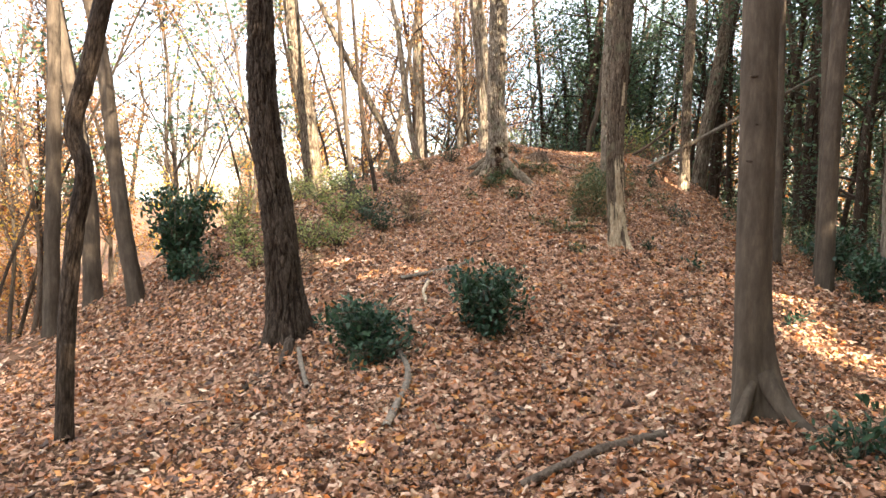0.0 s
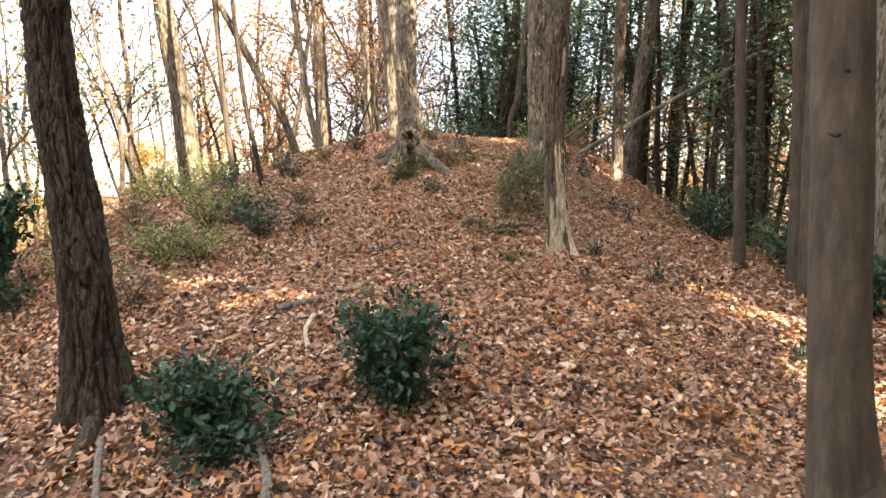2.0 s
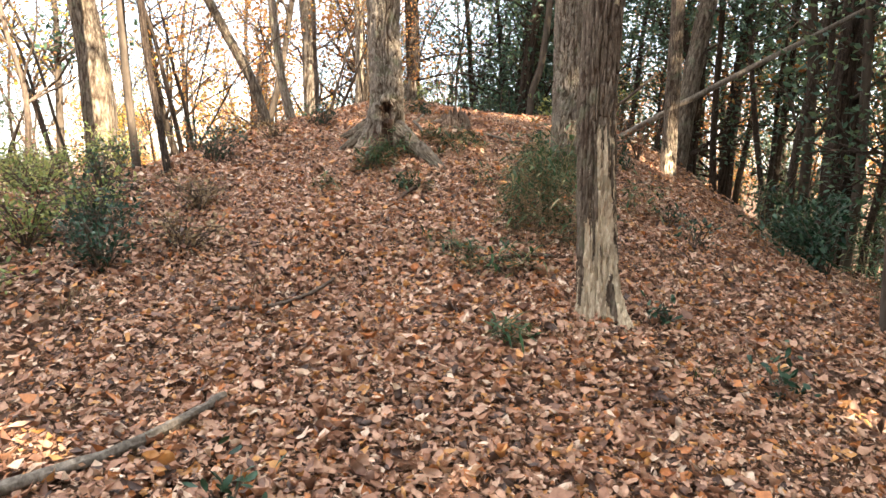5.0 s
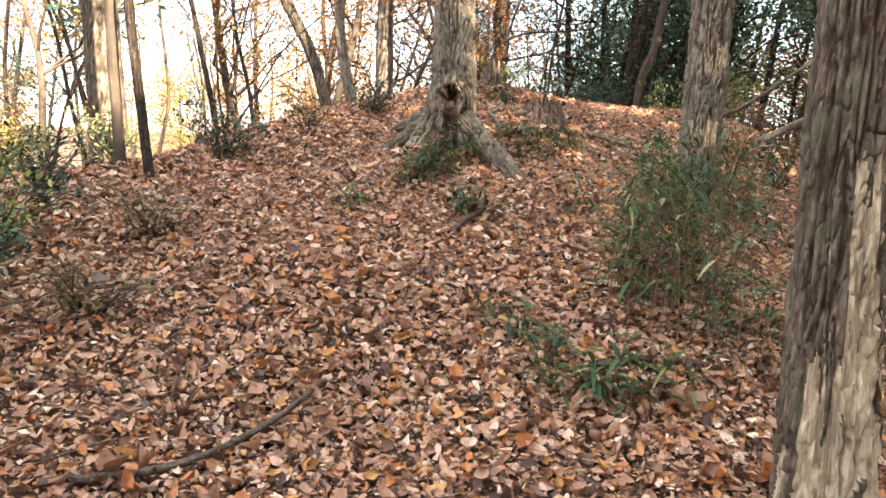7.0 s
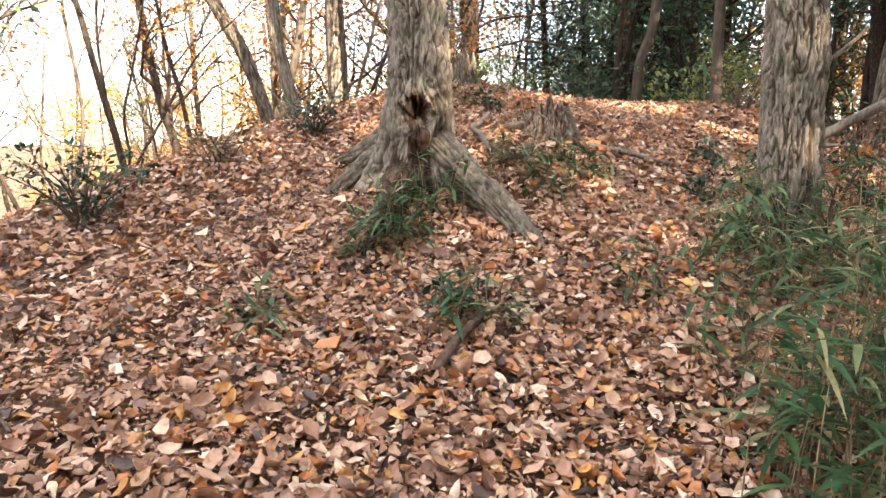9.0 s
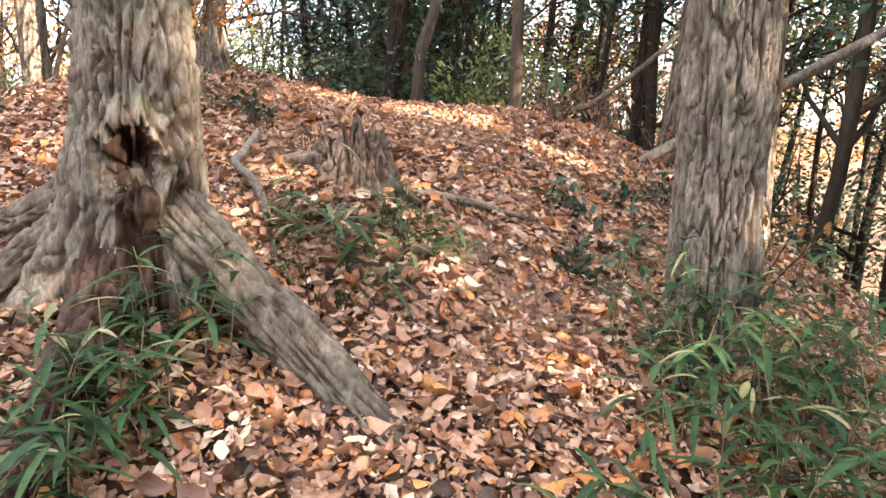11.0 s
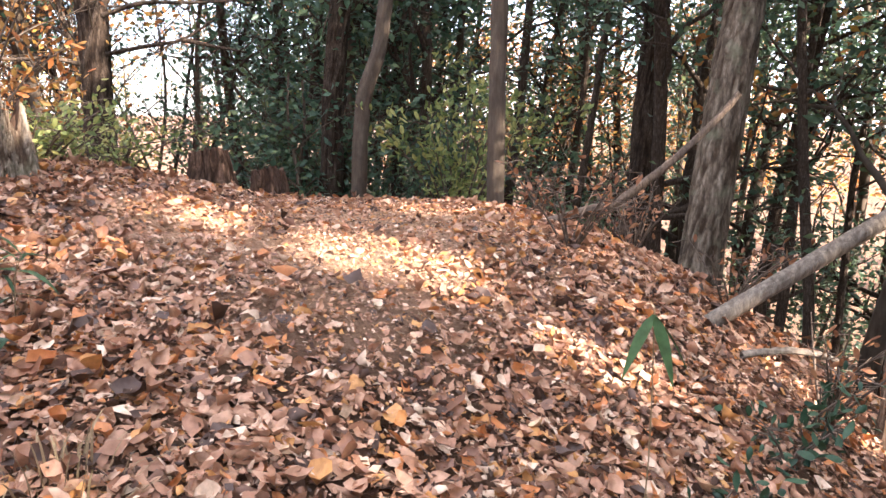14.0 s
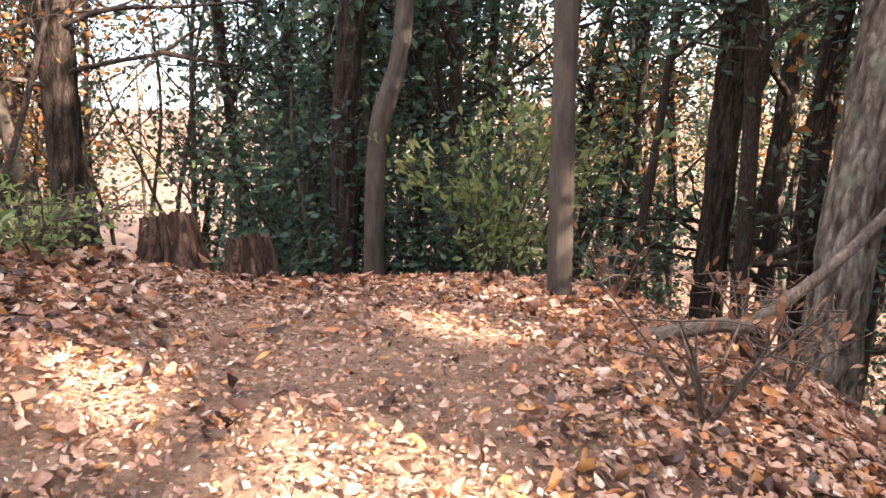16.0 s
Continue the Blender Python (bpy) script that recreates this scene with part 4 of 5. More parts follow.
for x, y, w_ in ((1.15, 25.9, 3), (2.3, 27.4, 0), (3.1, 28.6, 3), (1.6, 30.2, 3), (0.5, 30.5, 0), (2.7, 33.0, 3), (3.6, 30.6, 0)):
    plant("forked", w_, x, y, 70 * x, 1.1)
for x, y, s_ in ((1.0, 25.4, 0.7), (0.1, 27.2, 0.8), (1.7, 29.5, 0.9), (-0.8, 25.2, 0.6)):
    plant("green", 3, x, y, 60 * x, s_)
# unseen wood behind the walker, added to help hold back the sun
scatter_trees([(("green", 0), 3), (("green", 1), 3), (("gold", 1), 1)], 14, -14, 26, -26, -14, 2.0, taken, lambda x, y: abs(x) > 1.5 or y < -8, (1.0, 1.4))

for k_, w_, x, y, s_ in (("green", 5, -5.6, 14.2, 1.0), ("green", 5, -4.9, 17.8, 1.1), ("green", 5, -7.5, 12.5, 1.0), ("gold", 1, -2.0, 24.6, 0.9), ("gold", 0, -5.2, 20.5, 0.9)):
    plant(k_, w_, x, y, None, s_)


def sun_block_tree(x, y, tall, count):
    """An unseen tall tree, added beside the way so its crown shades the mound."""
    tree = thing("tall_tree", *gp(x, y), "tall evergreen oak with a high dense crown", "tree", "tall trees behind the path")
    pts = [np.array((0, 0, -0.3)), np.array((rng.normal() * 0.2, rng.normal() * 0.2, tall * 0.4)), np.array((rng.normal() * 0.4, rng.normal() * 0.4, tall))]
    v, f, S, A = trunk_mesh(pts, 0.2, 0.06, 0.02, 1.3, seed=int(rng.integers(50)), sides=20, rings=40)
    part("trunk", v, f, M_BARK, tree)
    line, lines, tips = spline(pts, 26), [], []
    for k in range(22):
        a = rng.uniform(0, 6.28)
        boughs(line[rng.integers(9, 26)], (math.cos(a), math.sin(a), rng.uniform(0.1, 0.7)), rng.uniform(1.5, 3.4), 0.06, 1, lines, tips)
    tagged(part("branch", *tubes(lines, 5), M_BARK, tree), "", "", "", "stuff")
    v, f = crown_mesh(tips, count, 0.5, 0.26, 0.5)
    ok = off_sun_patches(v.reshape(-1, 4, 3).mean(1) + np.array(tree.location))
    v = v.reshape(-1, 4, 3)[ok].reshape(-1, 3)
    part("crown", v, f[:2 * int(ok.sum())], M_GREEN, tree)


# none of these is in view; they stand between sun and mound
for x, y, tall in ((8.5, 1.5, 12), (11.5, 4.0, 14), (14.5, 5.5, 15), (11.0, -1.5, 14), (14.5, 1.0, 16), (18.0, 4.0, 17), (7.5, -3.0, 13), (4.5, -4.5, 12), (2.5, -7.5, 13), (8.0, -7.5, 15),
                   (12.5, -6.0, 17), (17.0, -3.0, 18), (5.5, -1.2, 9), (-0.5, -5.5, 12), (15.5, -9.0, 19), (20.0, 0.5, 18), (11.0, -11.0, 18), (13.0, 8.5, 13), (-3.5, -7.0, 13), (5.0, -11.5, 16)):
    sun_block_tree(x, y, tall, 7500)

for kinds in KINDS.values():
    for src in kinds:
        for o in (*src.children_recursive, src):
            bpy.data.objects.remove(o)

# ---------------------------------------------------------------- fallen leaves
def litter(name, n, x0, x1, y0, y1, lo, hi, full, label, keep):
    x, y = rng.uniform(x0, x1, n), rng.uniform(y0, y1, n)
    k = keep(x, y)
    x, y = x[k], y[k]
    n = len(x)
    e = 0.05
    z = height(x, y)
    nx, ny = (z - height(x + e, y)) / e, (z - height(x, y + e)) / e
    nrm = np.stack([nx, ny, np.ones(n)], -1) + rng.normal(size=(n, 3)) * 0.55
    a = rng.uniform(0, 2 * np.pi, n)
    along = np.stack([np.cos(a), np.sin(a), -nx * 0 - (nx * np.cos(a) + ny * np.sin(a)) + rng.normal(size=n) * 0.3], -1)
    ln = lo + (hi - lo) * rng.random(n) ** 1.4
    v, f = blades(np.stack([x, y, z + rng.uniform(0.004, 0.055, n)], -1), along, nrm, ln, ln * rng.uniform(0.30, 0.72, n), full, rng.normal(size=n) * 0.8)
    v += rng.normal(size=v.shape) * np.repeat(ln, len(v) // n)[:, None] * 0.06
    return tagged(part(name, v, f, M_LITTER, None, "", True), label, "fallen leaves", "", "stuff")


def bare_soil(x, y):
    """Where feet have worn the leaves away: 0 none, 1 bare."""
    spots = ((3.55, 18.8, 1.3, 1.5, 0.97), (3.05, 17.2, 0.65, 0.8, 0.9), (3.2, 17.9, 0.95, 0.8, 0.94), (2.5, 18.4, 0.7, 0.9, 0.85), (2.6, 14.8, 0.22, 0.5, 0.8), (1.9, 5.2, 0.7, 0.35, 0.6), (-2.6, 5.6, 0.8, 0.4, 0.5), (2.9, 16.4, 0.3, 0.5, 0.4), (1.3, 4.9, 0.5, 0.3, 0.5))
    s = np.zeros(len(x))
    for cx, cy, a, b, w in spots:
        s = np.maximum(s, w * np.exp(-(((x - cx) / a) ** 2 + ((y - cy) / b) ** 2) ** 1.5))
    return s


def soft_edge(x, y):
    """1 on the mound, fading out unevenly around it."""
    d = np.minimum(np.minimum(x + 6.5, 7.0 - x), np.minimum(y - 1.8, 20.8 - y)) + 1.5 * (vnoise(np.stack([x, y, x * 0], -1)) - 0.6)
    return np.clip(d / 1.6, 0, 1)


litter("leaf_litter", 250000, -6.5, 7.0, 1.8, 20.8, 0.032, 0.094, 2, "brown, tan and orange fallen leaves covering the slope",
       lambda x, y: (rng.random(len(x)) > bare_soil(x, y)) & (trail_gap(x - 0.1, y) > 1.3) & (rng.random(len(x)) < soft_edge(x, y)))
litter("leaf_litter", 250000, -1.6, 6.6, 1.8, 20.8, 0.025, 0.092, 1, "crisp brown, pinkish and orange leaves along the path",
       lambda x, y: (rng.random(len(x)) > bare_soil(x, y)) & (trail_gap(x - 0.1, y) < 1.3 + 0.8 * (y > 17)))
litter("leaf_litter", 110000, -15, 16, -8, 36, 0.07, 0.14, 0, "brown fallen leaves on the floor of the surrounding wood",
       lambda x, y: rng.random(len(x)) > soft_edge(x, y) * 0.9)
litter("leaf_crumbs", 320000, -1.8, 6.0, 2.0, 20.6, 0.012, 0.038, 0, "crumbled bits of brown leaves on the soil", lambda x, y: trail_gap(x - 0.1, y) < 2.2)

# ---------------------------------------------------------------- shrubs, bamboo grass, dry tufts
def shrub(name, label, x, y, tall, wide, leaf, count, size, stems=9, twig=M_TWIG, flat=0.4, low=0.35):
    bush = thing(name, *gp(x, y), label, "shrub", "")
    tips = []
    for k in range(stems):
        a, r = rng.uniform(0, 6.28), wide * 0.5 * math.sqrt(rng.uniform(0.02, 1.0))
        top = np.array((math.cos(a) * r, math.sin(a) * r, tall * rng.uniform(0.55, 1.0)))
        line = spline([(0, 0, -0.05), top * (0.35, 0.35, 0.45) + rng.normal(size=3) * 0.03, top], 9)
        lines = [(line, np.linspace(0.006 + tall * 0.006, 0.003, 9))]
        for j in range(4):
            i = rng.integers(3, 9)
            q_ = line[i] + np.array((*(rng.normal(size=2) * wide * 0.13), rng.uniform(0, 0.12) * tall))
            lines.append((spline([line[i], (line[i] + q_) / 2 + rng.normal(size=3) * 0.01, q_], 5), np.linspace(0.004, 0.002, 5)))
            tips.extend(lines[-1][0][2:])
        part("stem", *tubes(lines, 5), twig, bush)
        tips.extend(line[int(9 * low):])
    tips = np.array(tips)
    n = count
    c = tips[rng.integers(0, len(tips), n)] + rng.normal(size=(n, 3)) * size * 0.85
    c[:, 2] = np.maximum(c[:, 2], 0.02)
    out = c - np.array((0, 0, tall * 0.3))
    out /= np.linalg.norm(out, axis=1, keepdims=True) + 1e-6
    ln = rng.uniform(0.6, 1.25, n) * size
    part("foliage", *blades(c, out + rng.normal(size=(n, 3)) * 0.9, unit(n) * 0.9 + np.array((0, 0, 1)), ln, ln * 0.46, True, rng.normal(size=n) * 0.3), leaf, bush)
    return bush


def strap_leaves(origins, heading, rise, length, width):
    """Long arching blades, four pieces each."""
    n = len(origins)
    s = np.linspace(0, 1, 6)
    flat = np.stack([np.cos(heading), np.sin(heading), np.zeros(n)], -1)
    side = np.stack([-np.sin(heading), np.cos(heading), np.zeros(n)], -1)
    reach = length[:, None] * (s * np.cos(rise)[:, None])
    up = length[:, None] * (s[None] * np.sin(rise)[:, None] - 0.45 * s[None] ** 2)
    mid = origins[:, None] + flat[:, None] * reach[..., None] + np.array((0, 0, 1.0)) * up[..., None]
    w = width[:, None] * np.array((0.25, 0.85, 1.0, 0.85, 0.5, 0.04))[None]
    v = np.stack([mid - side[:, None] * w[..., None], mid - np.array((0, 0, 1.0)) * w[..., None] * 0.3, mid + side[:, None] * w[..., None]], 2)
    idx = np.arange(n)[:, None, None, None] * 18 + np.arange(5)[None, :, None, None] * 3 + np.arange(2)[None, None, :, None]
    f = np.concatenate([idx, idx + 1, idx + 4, idx + 3], -1)
    return v.reshape(-1, 3), f.reshape(-1, 4)


def bamboo_grass(x, y, tall, wide, culms, label="clump of green bamboo grass with long leaves"):
    clump = thing("bamboo_grass", *gp(x, y), label, "bamboo grass", "bamboo grass on the mound")
    lines, org, head = [], [], []
    for k in range(culms):
        a, r = rng.uniform(0, 6.28), wide * 0.5 * math.sqrt(rng.uniform(0, 1))
        bx, by = math.cos(a) * r, math.sin(a) * r
        bz = ground_at(x + bx, y + by) - ground_at(x, y)
        t = tall * rng.uniform(0.45, 1.05)
        lean = rng.normal(size=2) * t * 0.22
        line = spline([(bx, by, bz - 0.03), (bx + lean[0] * 0.3, by + lean[1] * 0.3, bz + t * 0.55), (bx + lean[0], by + lean[1], bz + t)], 7)
        lines.append((line, np.linspace(0.003, 0.0015, 7)))
        for j in range(rng.integers(6, 11)):
            org.append(line[rng.integers(2, 7)])
            head.append(rng.uniform(0, 6.28))
    tagged(part("culm", *tubes(lines, 4), M_DRY, clump), "", "", "", "stuff")
    org, head = np.array(org), np.array(head)
    n = len(org)
    v, f = strap_leaves(org, head, rng.uniform(-0.1, 0.9, n), rng.uniform(0.10, 0.23, n), rng.uniform(0.006, 0.0145, n))
    tagged(part("leaf", v, f, M_SASA, clump), "", "", "", "stuff")
    return clump


def grass_tuft(x, y, tall, wide, count, mat, label):
    tuft = thing("grass_tuft", *gp(x, y), label, "grass", "grass tufts")
    a = rng.uniform(0, 6.28, count)
    r = wide * 0.4 * np.sqrt(rng.uniform(0, 1, count))
    ox, oy = np.cos(a) * r, np.sin(a) * r
    o = np.stack([ox, oy, height(x + ox, y + oy) - ground_at(x, y) - 0.01], -1)
    v, f = strap_leaves(o, a + rng.normal(size=count) * 0.5, rng.uniform(0.7, 1.5, count), rng.uniform(0.6, 1.2, count) * tall, rng.uniform(0.0015, 0.004, count))
    tagged(part("blade", v, f, mat, tuft), "", "", "", "stuff")
    return tuft


# evergreen shrubs below the slope
shrub("evergreen_shrub", "low dark evergreen shrub with glossy leaves beside the oak", -0.76, 6.15, 0.44, 0.74, M_BUSH, 2000, 0.068, 26, low=0.15)
shrub("evergreen_shrub", "low spreading evergreen seedlings on the leaves", -0.62, 5.85, 0.2, 0.75, M_BUSH, 420, 0.075, 14)
shrub("evergreen_shrub", "upright dark evergreen shrub with glossy leaves", 0.40, 6.18, 0.62, 0.72, M_BUSH, 2300, 0.066, 28, low=0.12)
shrub("evergreen_shrub", "tall dark evergreen shrub at the edge of the slope", -3.85, 10.1, 1.3, 1.05, M_BUSH, 2600, 0.10, 24, low=0.15)
shrub("evergreen_shrub", "low green shrub on leaf litter", -3.45, 9.7, 0.4, 0.7, M_BUSH, 300, 0.08, 8)
shrub("evergreen_shrub", "small low green plant by the smooth trunk", 2.42, 3.72, 0.26, 0.62, M_BUSH, 260, 0.07, 10)
for x, y, t_, w_ in ((5.3, 8.45, 0.6, 0.9), (5.9, 8.0, 0.75, 1.1), (6.2, 7.2, 0.8, 1.1), (5.7, 7.0, 0.45, 0.8), (6.6, 8.7, 0.9, 1.1), (5.9, 10.4, 0.7, 1.0), (6.4, 11.6, 0.8, 1.2), (6.1, 12.9, 0.8, 1.2), (6.6, 14.3, 0.9, 1.3)):
    shrub("evergreen_shrub", "dark green shrub at the edge of the shaded wood", x, y, t_, w_, M_BUSH, 650, 0.09, 10)
for x, y, t_ in ((3.62, 6.95, 0.2), (0.55, 7.6, 0.2), (3.39, 15.5, 0.2), (3.9, 15.9, 0.16), (3.05, 14.9, 0.14), (4.3, 13.0, 0.3), (3.3, 9.1, 0.16), (1.35, 13.2, 0.2), (1.75, 16.7, 0.22), (4.5, 16.2, 0.25), (4.7, 15.6, 0.3), (4.9, 16.4, 0.3), (3.0, 9.9, 0.2), (4.2, 12.2, 0.35), (3.0, 14.0, 0.2)):
    shrub("seedling", "small green seedling among fallen leaves", x, y, t_, t_ * 1.3, M_BUSH, 60, 0.065, 5)
# thin scrub on the sunny shoulder
for x, y, t_, w_, n_l, mat in ((-1.4, 11.9, 0.45, 0.9, 260, M_YELLOWGREEN), (-0.95, 10.7, 0.4, 0.8, 240, M_BUSH), (-1.7, 11.2, 0.5, 1.0, 320, M_YELLOWGREEN), (-1.5, 9.9, 0.4, 0.9, 260, M_YELLOWGREEN), (-2.2, 12.6, 0.55, 1.1, 360, M_YELLOWGREEN),
                            (-3.0, 10.5, 0.55, 0.9, 380, M_YELLOWGREEN), (-2.8, 13.6, 0.6, 1.1, 380, M_YELLOWGREEN), (-2.1, 10.4, 0.4, 1.0, 260, M_DRY), (-0.6, 12.2, 0.35, 0.8, 180, M_DRY), (-3.6, 12.0, 0.7, 1.2, 420, M_YELLOWGREEN),
                            (-3.4, 14.8, 0.7, 1.2, 420, M_YELLOWGREEN), (-1.0, 14.6, 0.5, 0.9, 260, M_BUSH), (-0.4, 15.6, 0.3, 0.8, 150, M_DRY), (-2.3, 15.2, 0.6, 1.0, 320, M_YELLOWGREEN), (-2.0, 9.0, 0.35, 0.9, 200, M_DRY), (-1.2, 11.3, 0.45, 0.9, 260, M_BUSH), (-1.9, 10.0, 0.45, 1.0, 260, M_YELLOWGREEN), (-2.6, 11.4, 0.5, 1.1, 300, M_DRY), (-0.5, 11.2, 0.3, 0.7, 150, M_DRY), (-1.7, 12.8, 0.5, 1.0, 260, M_BUSH), (-2.6, 9.6, 0.4, 0.9, 240, M_YELLOWGREEN), (0.2, 16.4, 0.45, 0.7, 160, M_BUSH)):
    shrub("scrub", "thin low scrub with sparse olive leaves", x, y, t_, w_, mat, int(n_l * 1.7), 0.052, 16)
# the top of the mound
shrub("yellowing_shrub", "tall leafy shrub with yellow-green leaves beyond the top", 5.7, 21.9, 2.1, 2.0, M_YELLOWGREEN, 1300, 0.10, 14)
shrub("yellowing_shrub", "low yellow-green leafy plants on the rise", 1.75, 19.5, 0.4, 1.2, M_YELLOWGREEN, 600, 0.06, 18)
shrub("yellowing_shrub", "low yellow-green leafy plants under a tree", 2.2, 20.3, 0.4, 1.3, M_YELLOWGREEN, 700, 0.055, 20)
shrub("autumn_sapling", "small sapling with orange autumn leaves", 1.4, 19.3, 1.1, 1.2, M_ORANGE, 420, 0.07, 10)
shrub("autumn_sapling", "small sapling with orange leaves by the oak", 3.75, 14.55, 0.55, 0.7, M_ORANGE, 90, 0.05, 5)
shrub("autumn_sapling", "low orange-leaved twigs beneath trees", 1.5, 21.0, 0.8, 1.4, M_ORANGE, 300, 0.06, 8)
for x, y in ((4.6, 17.9), (5.3, 18.2), (5.6, 17.6), (5.2, 16.6), (5.7, 18.9), (5.4, 19.6)):
    shrub("dry_shrub", "tangle of bare brown twigs on the slope's edge", x, y, 0.5, 0.8, M_RUSSET, 70, 0.06, 10)
# bamboo grass
for x, y, t_, w_, n_c in ((1.02, 13.98, 0.34, 0.42, 16), (0.92, 13.75, 0.28, 0.32, 8), (1.25, 14.2, 0.35, 0.35, 10), (2.5, 11.75, 1.0, 0.7, 34), (2.85, 12.35, 0.85, 0.7, 28), (2.7, 12.0, 0.9, 0.6, 20), (2.3, 12.0, 0.6, 0.6, 16), (2.9, 11.4, 0.55, 0.7, 14), (2.55, 12.7, 0.5, 0.6, 14),
                        (3.0, 13.85, 0.55, 0.6, 24), (3.35, 13.75, 0.5, 0.5, 18), (2.75, 13.5, 0.4, 0.5, 12), (3.1, 13.3, 0.45, 0.5, 12), (3.65, 14.05, 0.6, 0.5, 18), (3.0, 14.3, 0.5, 0.3, 8), (1.42, 13.1, 0.3, 0.35, 10), (2.05, 14.75, 0.2, 0.5, 9),
                        (1.35, 14.5, 0.3, 0.4, 8), (1.75, 14.9, 0.25, 0.5, 10), (2.2, 13.25, 0.35, 0.2, 4), (2.3, 15.0, 0.2, 0.5, 10), (1.68, 17.2, 0.3, 0.4, 8), (4.0, 13.2, 0.5, 0.6, 12), (1.85, 9.5, 0.2, 0.2, 8), (1.82, 10.9, 0.25, 0.4, 8), (2.2, 10.9, 0.3, 0.5, 10),
                        (1.62, 11.4, 0.2, 0.3, 6), (6.0, 13.6, 0.9, 1.0, 24), (6.3, 12.2, 0.9, 1.0, 24), (5.9, 11.2, 0.8, 0.8, 20), (3.55, 15.0, 0.3, 0.3, 5), (0.45, 13.0, 0.2, 0.2, 5)):
    bamboo_grass(x, y, t_, w_, n_c)
for x, y, t_, mat in ((0.15, 10.65, 0.22, M_DRY), (2.2, 9.55, 0.2, M_DRY), (1.9, 15.9, 0.25, M_DRY), (2.05, 16.15, 0.28, M_DRY), (2.9, 9.2, 0.16, M_SASA), (-0.9, 10.0, 0.25, M_DRY), (1.8, 14.6, 0.25, M_SASA), (0.4, 9.9, 0.15, M_DRY), (2.25, 15.2, 0.2, M_SASA), (1.6, 15.2, 0.2, M_DRY)):
    grass_tuft(x, y, t_, 0.35, 70, mat, "tuft of thin grass among fallen leaves")


# a single tall shoot with three hanging leaves beside the path
shoot_ = thing("bamboo_shoot", *gp(3.35, 15.7), "thin lone bamboo shoot with three drooping green leaves", "bamboo grass", "")
cane = spline([(0, 0, -0.03), (0.01, 0.0, 0.4), (0.0, 0.01, 0.78)], 9)
part("culm", *tubes([(cane, np.linspace(0.0025, 0.0015, 9))], 5), M_DRY, shoot_)
for turn in (3.3, 5.9, 4.6):
    part("leaf", *strap_leaves(cane[-1:] + np.array([(0.0, 0.0, -0.02)]), np.array([turn]), np.array([-0.75]), np.array([0.13]), np.array([0.017])), M_SASA, shoot_)

# ---------------------------------------------------------------- dead wood
def stick(name, label, points, r0, r1, mat, lift=0.05, seed=1):
    pts = [(x, y, ground_at(x, y) + lift + (z[0] if z else 0)) for x, y, *z in points]
    ob = thing(name, *pts[0], label, "branch", "dead wood")
    v, f, S, A = trunk_mesh(np.array(pts) - np.array(pts[0]), r0, r1, min(r0, 0.03) * 0.35, 1.0, seed=seed, sides=18, rings=60, cells=4.0)
    part("wood", v, f, mat, ob)
    return ob


stick("fallen_branch", "brown fallen branch lying on the leaves", [(0.40, 3.52), (0.62, 3.64), (0.86, 3.84), (1.12, 3.98), (1.39, 4.14)], 0.022, 0.036, M_TWIG)
stick("tree_root", "crooked surface root crossing the leaves", [(-0.42, 4.50), (-0.38, 4.78), (-0.31, 5.16), (-0.32, 5.5), (-0.42, 5.95)], 0.028, 0.02, M_DEADWOOD)
stick("broken_stick", "short grey stick leaning in the leaves", [(-1.14, 5.45), (-1.25, 5.8, 0.03), (-1.36, 6.22, 0.06)], 0.02, 0.022, M_DEADWOOD)
stick("tree_root", "oak root running into the leaves", [(-1.80, 5.45), (-1.66, 5.75), (-1.52, 6.15), (-1.5, 6.5, 0.1)], 0.022, 0.05, M_BARK_DARK, 0.0)
stick("fallen_branch", "weathered branch lying under the evergreen shrub", [(-0.50, 7.85, 0.02), (-0.05, 8.1, 0.0), (0.16, 8.35, 0.01), (0.34, 8.65, 0.02)], 0.026, 0.02, M_DEADWOOD)
stick("broken_stick", "pale broken stick beside the shrub", [(-0.19, 6.95), (-0.22, 7.15, 0.04), (-0.17, 7.35, 0.08)], 0.018, 0.016, M_WOOD)
stick("fallen_branch", "grey crooked fallen branch beside the stump", [(1.63, 15.0), (1.63, 15.15, 0.02), (1.60, 15.34, 0.03), (1.55, 15.56, 0.04), (1.62, 15.8, 0.03), (1.71, 16.05, 0.05)], 0.018, 0.02, M_DEADWOOD)
stick("fallen_branch", "short greenish grey stick across the path", [(2.40, 15.38), (2.55, 15.40, 0.01), (2.78, 15.37, 0.01), (3.0, 15.35)], 0.018, 0.014, M_DEADWOOD)
stick("fallen_branch", "pale forked stick at the edge of the slope", [(4.92, 16.87), (5.15, 16.8, 0.14), (5.4, 16.75, 0.22), (5.7, 16.8, 0.2)], 0.018, 0.01, M_DEADWOOD)
stick("dark_stick", "dark fallen stick on leaf litter", [(2.0, 11.05), (2.3, 11.1, 0.01), (2.6, 11.12)], 0.02, 0.014, M_ROTTEN)
stick("fallen_branch", "thin grey branch on the leaves", [(0.0, 9.95), (0.35, 10.15, 0.01), (0.6, 10.5, 0.03), (0.75, 10.9, 0.02)], 0.014, 0.01, M_TWIG)
stick("fallen_branch", "short dark stick in the leaves by the path", [(1.26, 12.62), (1.33, 12.8, 0.02), (1.45, 13.0, 0.03)], 0.022, 0.016, M_ROTTEN)


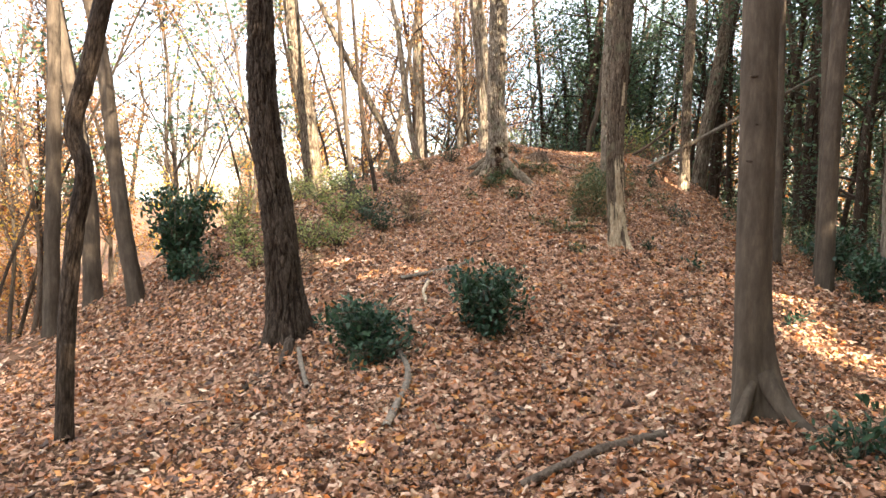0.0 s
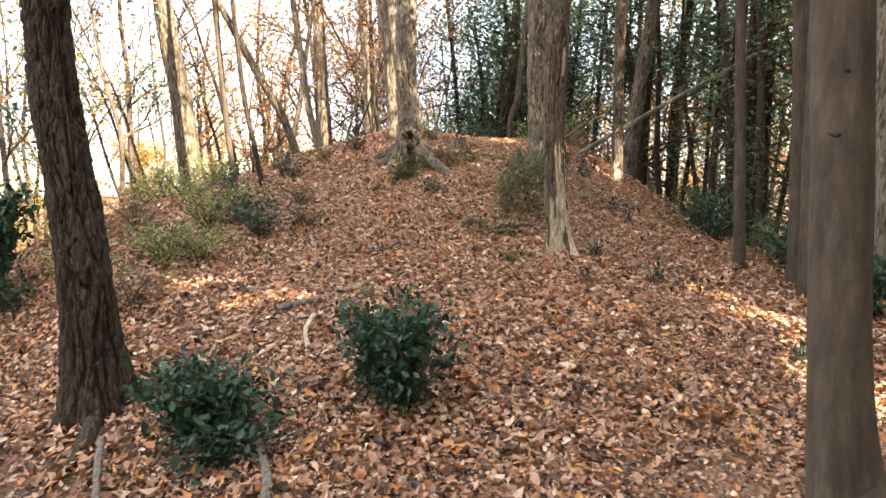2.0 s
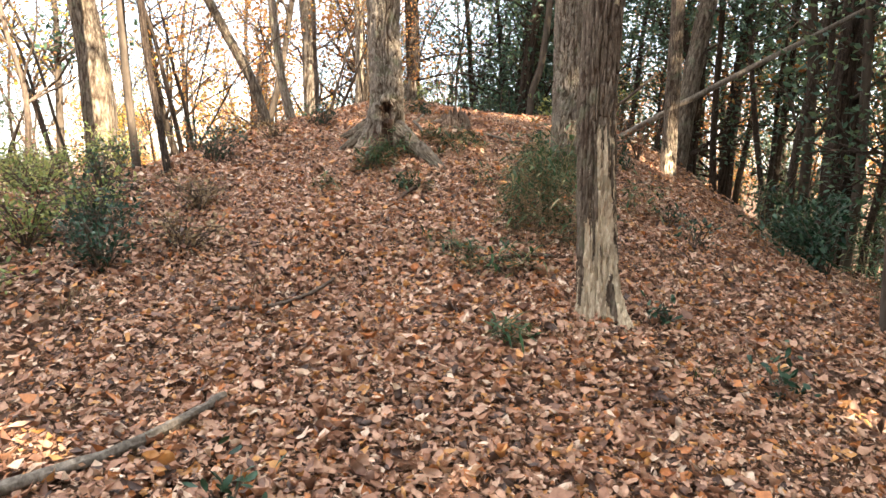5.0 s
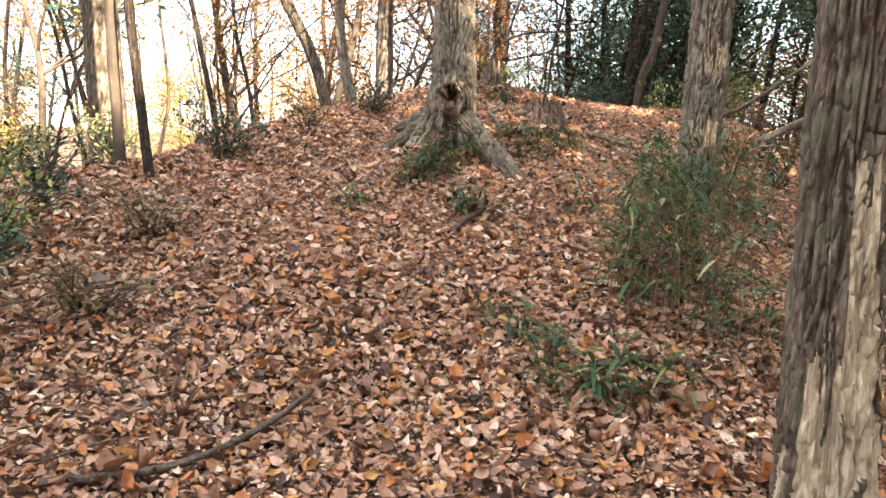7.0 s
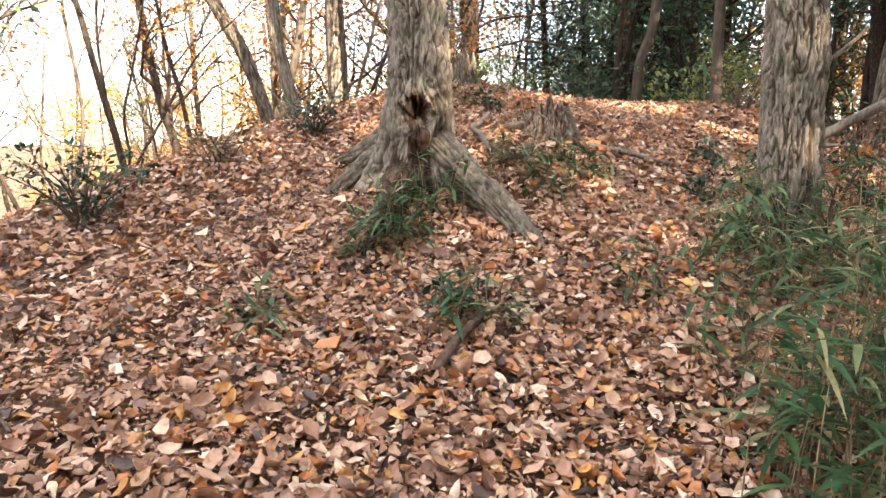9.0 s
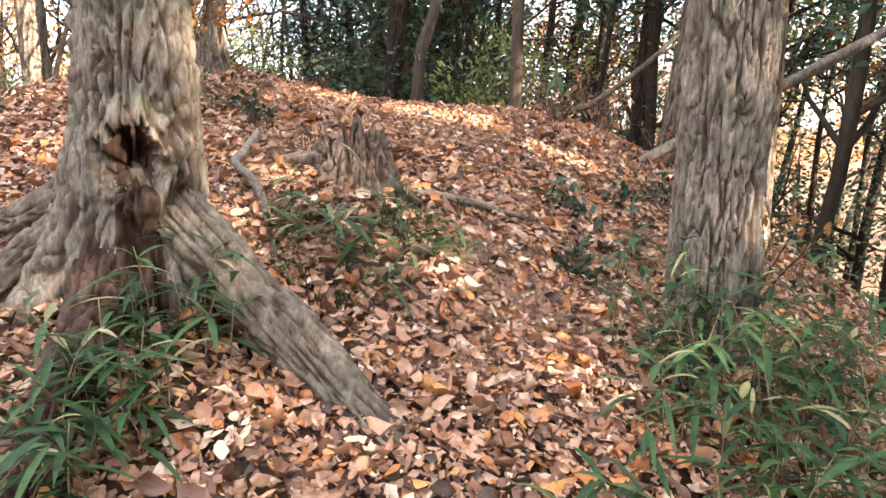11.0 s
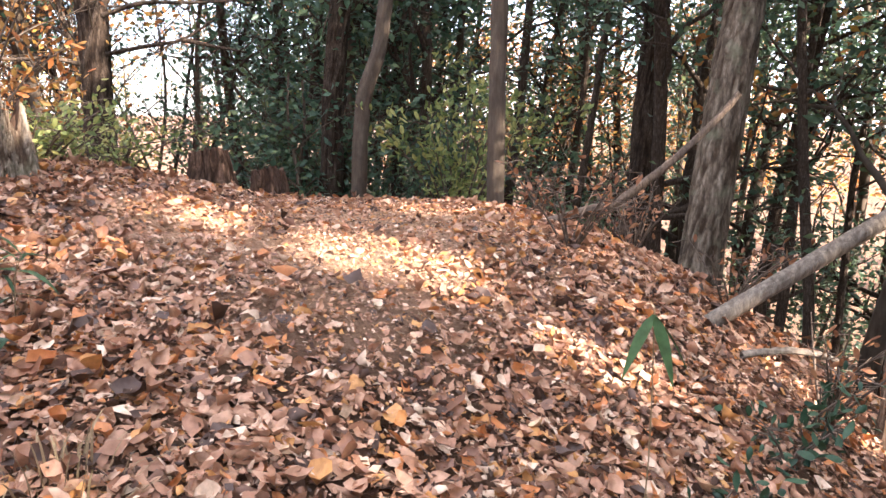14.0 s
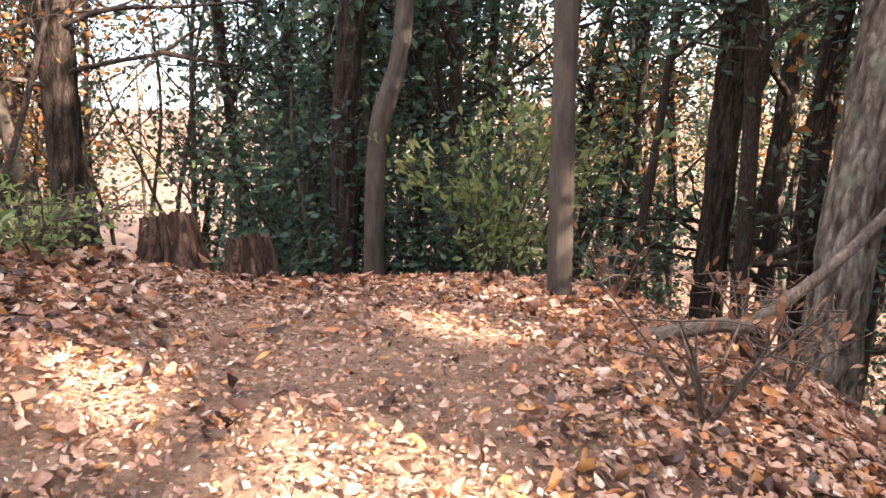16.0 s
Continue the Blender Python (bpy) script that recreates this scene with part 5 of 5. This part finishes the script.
def leaning(name, label, points, r0, r1, mat, seed):
    ob = thing(name, *points[0], label, "branch", "dead wood")
    v, f, S, A = trunk_mesh(np.array(points) - np.array(points[0]), r0, r1, 0.006, 1.0, seed=seed, sides=24, rings=80, cells=4.0)
    part("wood", v, f, mat, ob)
    return ob


leaning("leaning_pole", "bare dead tree pole leaning out over the slope", [(4.90, 17.23, 2.48), (5.87, 16.98, 3.05), (6.72, 16.76, 3.54), (7.6, 16.55, 4.03), (8.6, 16.25, 4.6)], 0.05, 0.042, M_DEADWOOD, 2)
leaning("dead_bough", "grey fallen bough resting on the slope's edge", [(4.91, 18.72, 2.86), (5.02, 18.53, 2.94), (5.10, 18.40, 3.00), (5.18, 18.27, 3.05), (5.53, 18.18, 3.32), (5.87, 18.16, 3.60), (6.07, 18.17, 3.79)], 0.034, 0.02, M_TWIG, 3)
for k in range(46):
    x, y = rng.uniform(-2.5, 5.0), rng.uniform(4, 19)
    if abs(x - np.interp(y, TRAIL[:, 1], TRAIL[:, 0])) < 0.3:
        continue
    a, ln_ = rng.uniform(0, 3.14), rng.uniform(0.15, 0.5)
    stick("fallen_twig", "thin dry twig on fallen leaves", [(x, y), (x + math.cos(a) * ln_ * 0.5 + rng.normal() * 0.02, y + math.sin(a) * ln_ * 0.5, 0.02), (x + math.cos(a) * ln_, y + math.sin(a) * ln_, 0.01)], 0.006, 0.003, M_TWIG, 0.03)


def stump(x, y, r, tall, label, mat, seed, cut=0.3, furrow=0.02, cells=12.0):
    ob = thing("tree_stump", *gp(x, y), label, "stump", "old stumps")
    v, f, S, A = trunk_mesh([(0, 0, -0.12), (0.01, 0.02, tall * 0.5), (0.0, 0.05, tall)], r, r * 0.82, furrow, 1.5, seed=seed, sides=160, rings=60, cells=cells)
    ring = v.reshape(60, 160, 3)
    jag = 1 - cut * (0.6 * vnoise(np.stack([np.cos(A) * 7 + seed, np.sin(A) * 7, S * 0], -1)) + 0.4 * vnoise(np.stack([np.cos(A) * 20 + seed, np.sin(A) * 20, S * 0], -1)) + 0.25 * np.sin(A))
    ring[..., 2] = np.where(ring[..., 2] > 0, ring[..., 2] * jag, ring[..., 2])
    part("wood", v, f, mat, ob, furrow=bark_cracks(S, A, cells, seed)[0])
    inner = ring[-1] * 1.0
    centre = inner.mean(0) - np.array((0, 0, tall * 0.12))
    rings_ = np.concatenate([inner, centre + (inner - centre) * 0.5 + np.array((0, 0, -0.015)), centre[None]])
    i = np.arange(160)
    j = (i + 1) % 160
    f = np.concatenate([np.stack([i, j, j + 160], -1), np.stack([i, j + 160, i + 160], -1), np.stack([i + 160, j + 160, np.full(160, 320)], -1)])
    part("broken_top", rings_, f, M_ROTTEN, ob)
    return ob


stump(2.13, 15.58, 0.165, 0.26, "weathered split tree stump among leaves beside the path", M_STUMP, 4, 0.7, 0.032, 17.0)
stick("stump_root", "old root of the weathered stump", [(2.10, 15.62, 0.09), (1.98, 15.64, 0.07), (1.88, 15.66, 0.05), (1.77, 15.68, 0.02)], 0.06, 0.045, M_STUMP, 0.0)
stick("fallen_twig", "thin bent twig leaning on the weathered stump", [(2.02, 15.36, 0.22), (2.09, 15.35, 0.17), (2.12, 15.33, 0.08), (2.16, 15.32, 0.03)], 0.006, 0.004, M_DEADWOOD, 0.02)
stump(2.88, 20.72, 0.16, 0.36, "dark old stump on the crest", M_ROTTEN, 5, 0.14, 0.012, 6.0)
stump(3.34, 20.62, 0.13, 0.32, "dark old stump on the crest with moss", M_ROTTEN, 6, 0.14, 0.012, 6.0)
stump(1.62, 19.0, 0.13, 0.42, "old grey stump beneath the orange sapling", M_BARK, 7, 0.7)

# ---------------------------------------------------------------- single fallen leaves nearest the path
LEAF_SHAPES = []
for k in range(6):
    ln = np.array([rng.uniform(0.055, 0.09)])
    v, f = blades(np.zeros((1, 3)), np.array([[0, 1.0, 0]]), np.array([[0, 0, 1.0]]), ln, ln * rng.uniform(0.45, 0.7), True, np.array([rng.normal() * 0.7]))
    me = mesh_from("leaf", v, f)
    LEAF_SHAPES.append(me)
M_SINGLE, n_, l_, b_ = material("single_leaf", 0.5, 0.35)
o_ = n_.new("ShaderNodeObjectInfo")
r_ = ramp(n_, [(0.0, (0.360, 0.187, 0.091)), (1.0, (0.540, 0.279, 0.073)), (0.3, (0.480, 0.290, 0.160)), (0.6, (0.660, 0.487, 0.301)), (0.8, (0.480, 0.187, 0.046))])
l_.new(o_.outputs["Random"], r_.inputs[0])
t_ = noise_tex(n_, l_, 45.0, 5)
k_ = ramp(n_, [(0.3, (0.55, 0.5, 0.45)), (0.65, (1.1, 1.1, 1.1))])
l_.new(t_.outputs[0], k_.inputs[0])
x_ = n_.new("ShaderNodeMixRGB")
x_.blend_type = "MULTIPLY"
x_.inputs[0].default_value = 0.8
l_.new(r_.outputs[0], x_.inputs[1])
l_.new(k_.outputs[0], x_.inputs[2])
l_.new(x_.outputs[0], b_.inputs["Base Color"])
for me in LEAF_SHAPES:
    me.materials.append(M_SINGLE)
for k in range(240):
    y = rng.uniform(9.5, 16.6)
    x = np.interp(y, TRAIL[:, 1], TRAIL[:, 0]) + rng.normal() * 0.8 + (y > 16) * 0.5
    leaf = new("leaf", LEAF_SHAPES[k % 6])
    leaf.parent = ground
    leaf.location = (x, y, ground_at(x, y) + rng.uniform(0.035, 0.06))
    leaf.rotation_euler = (rng.normal() * 0.3 + 0.15, rng.normal() * 0.3, rng.uniform(0, 6.28))
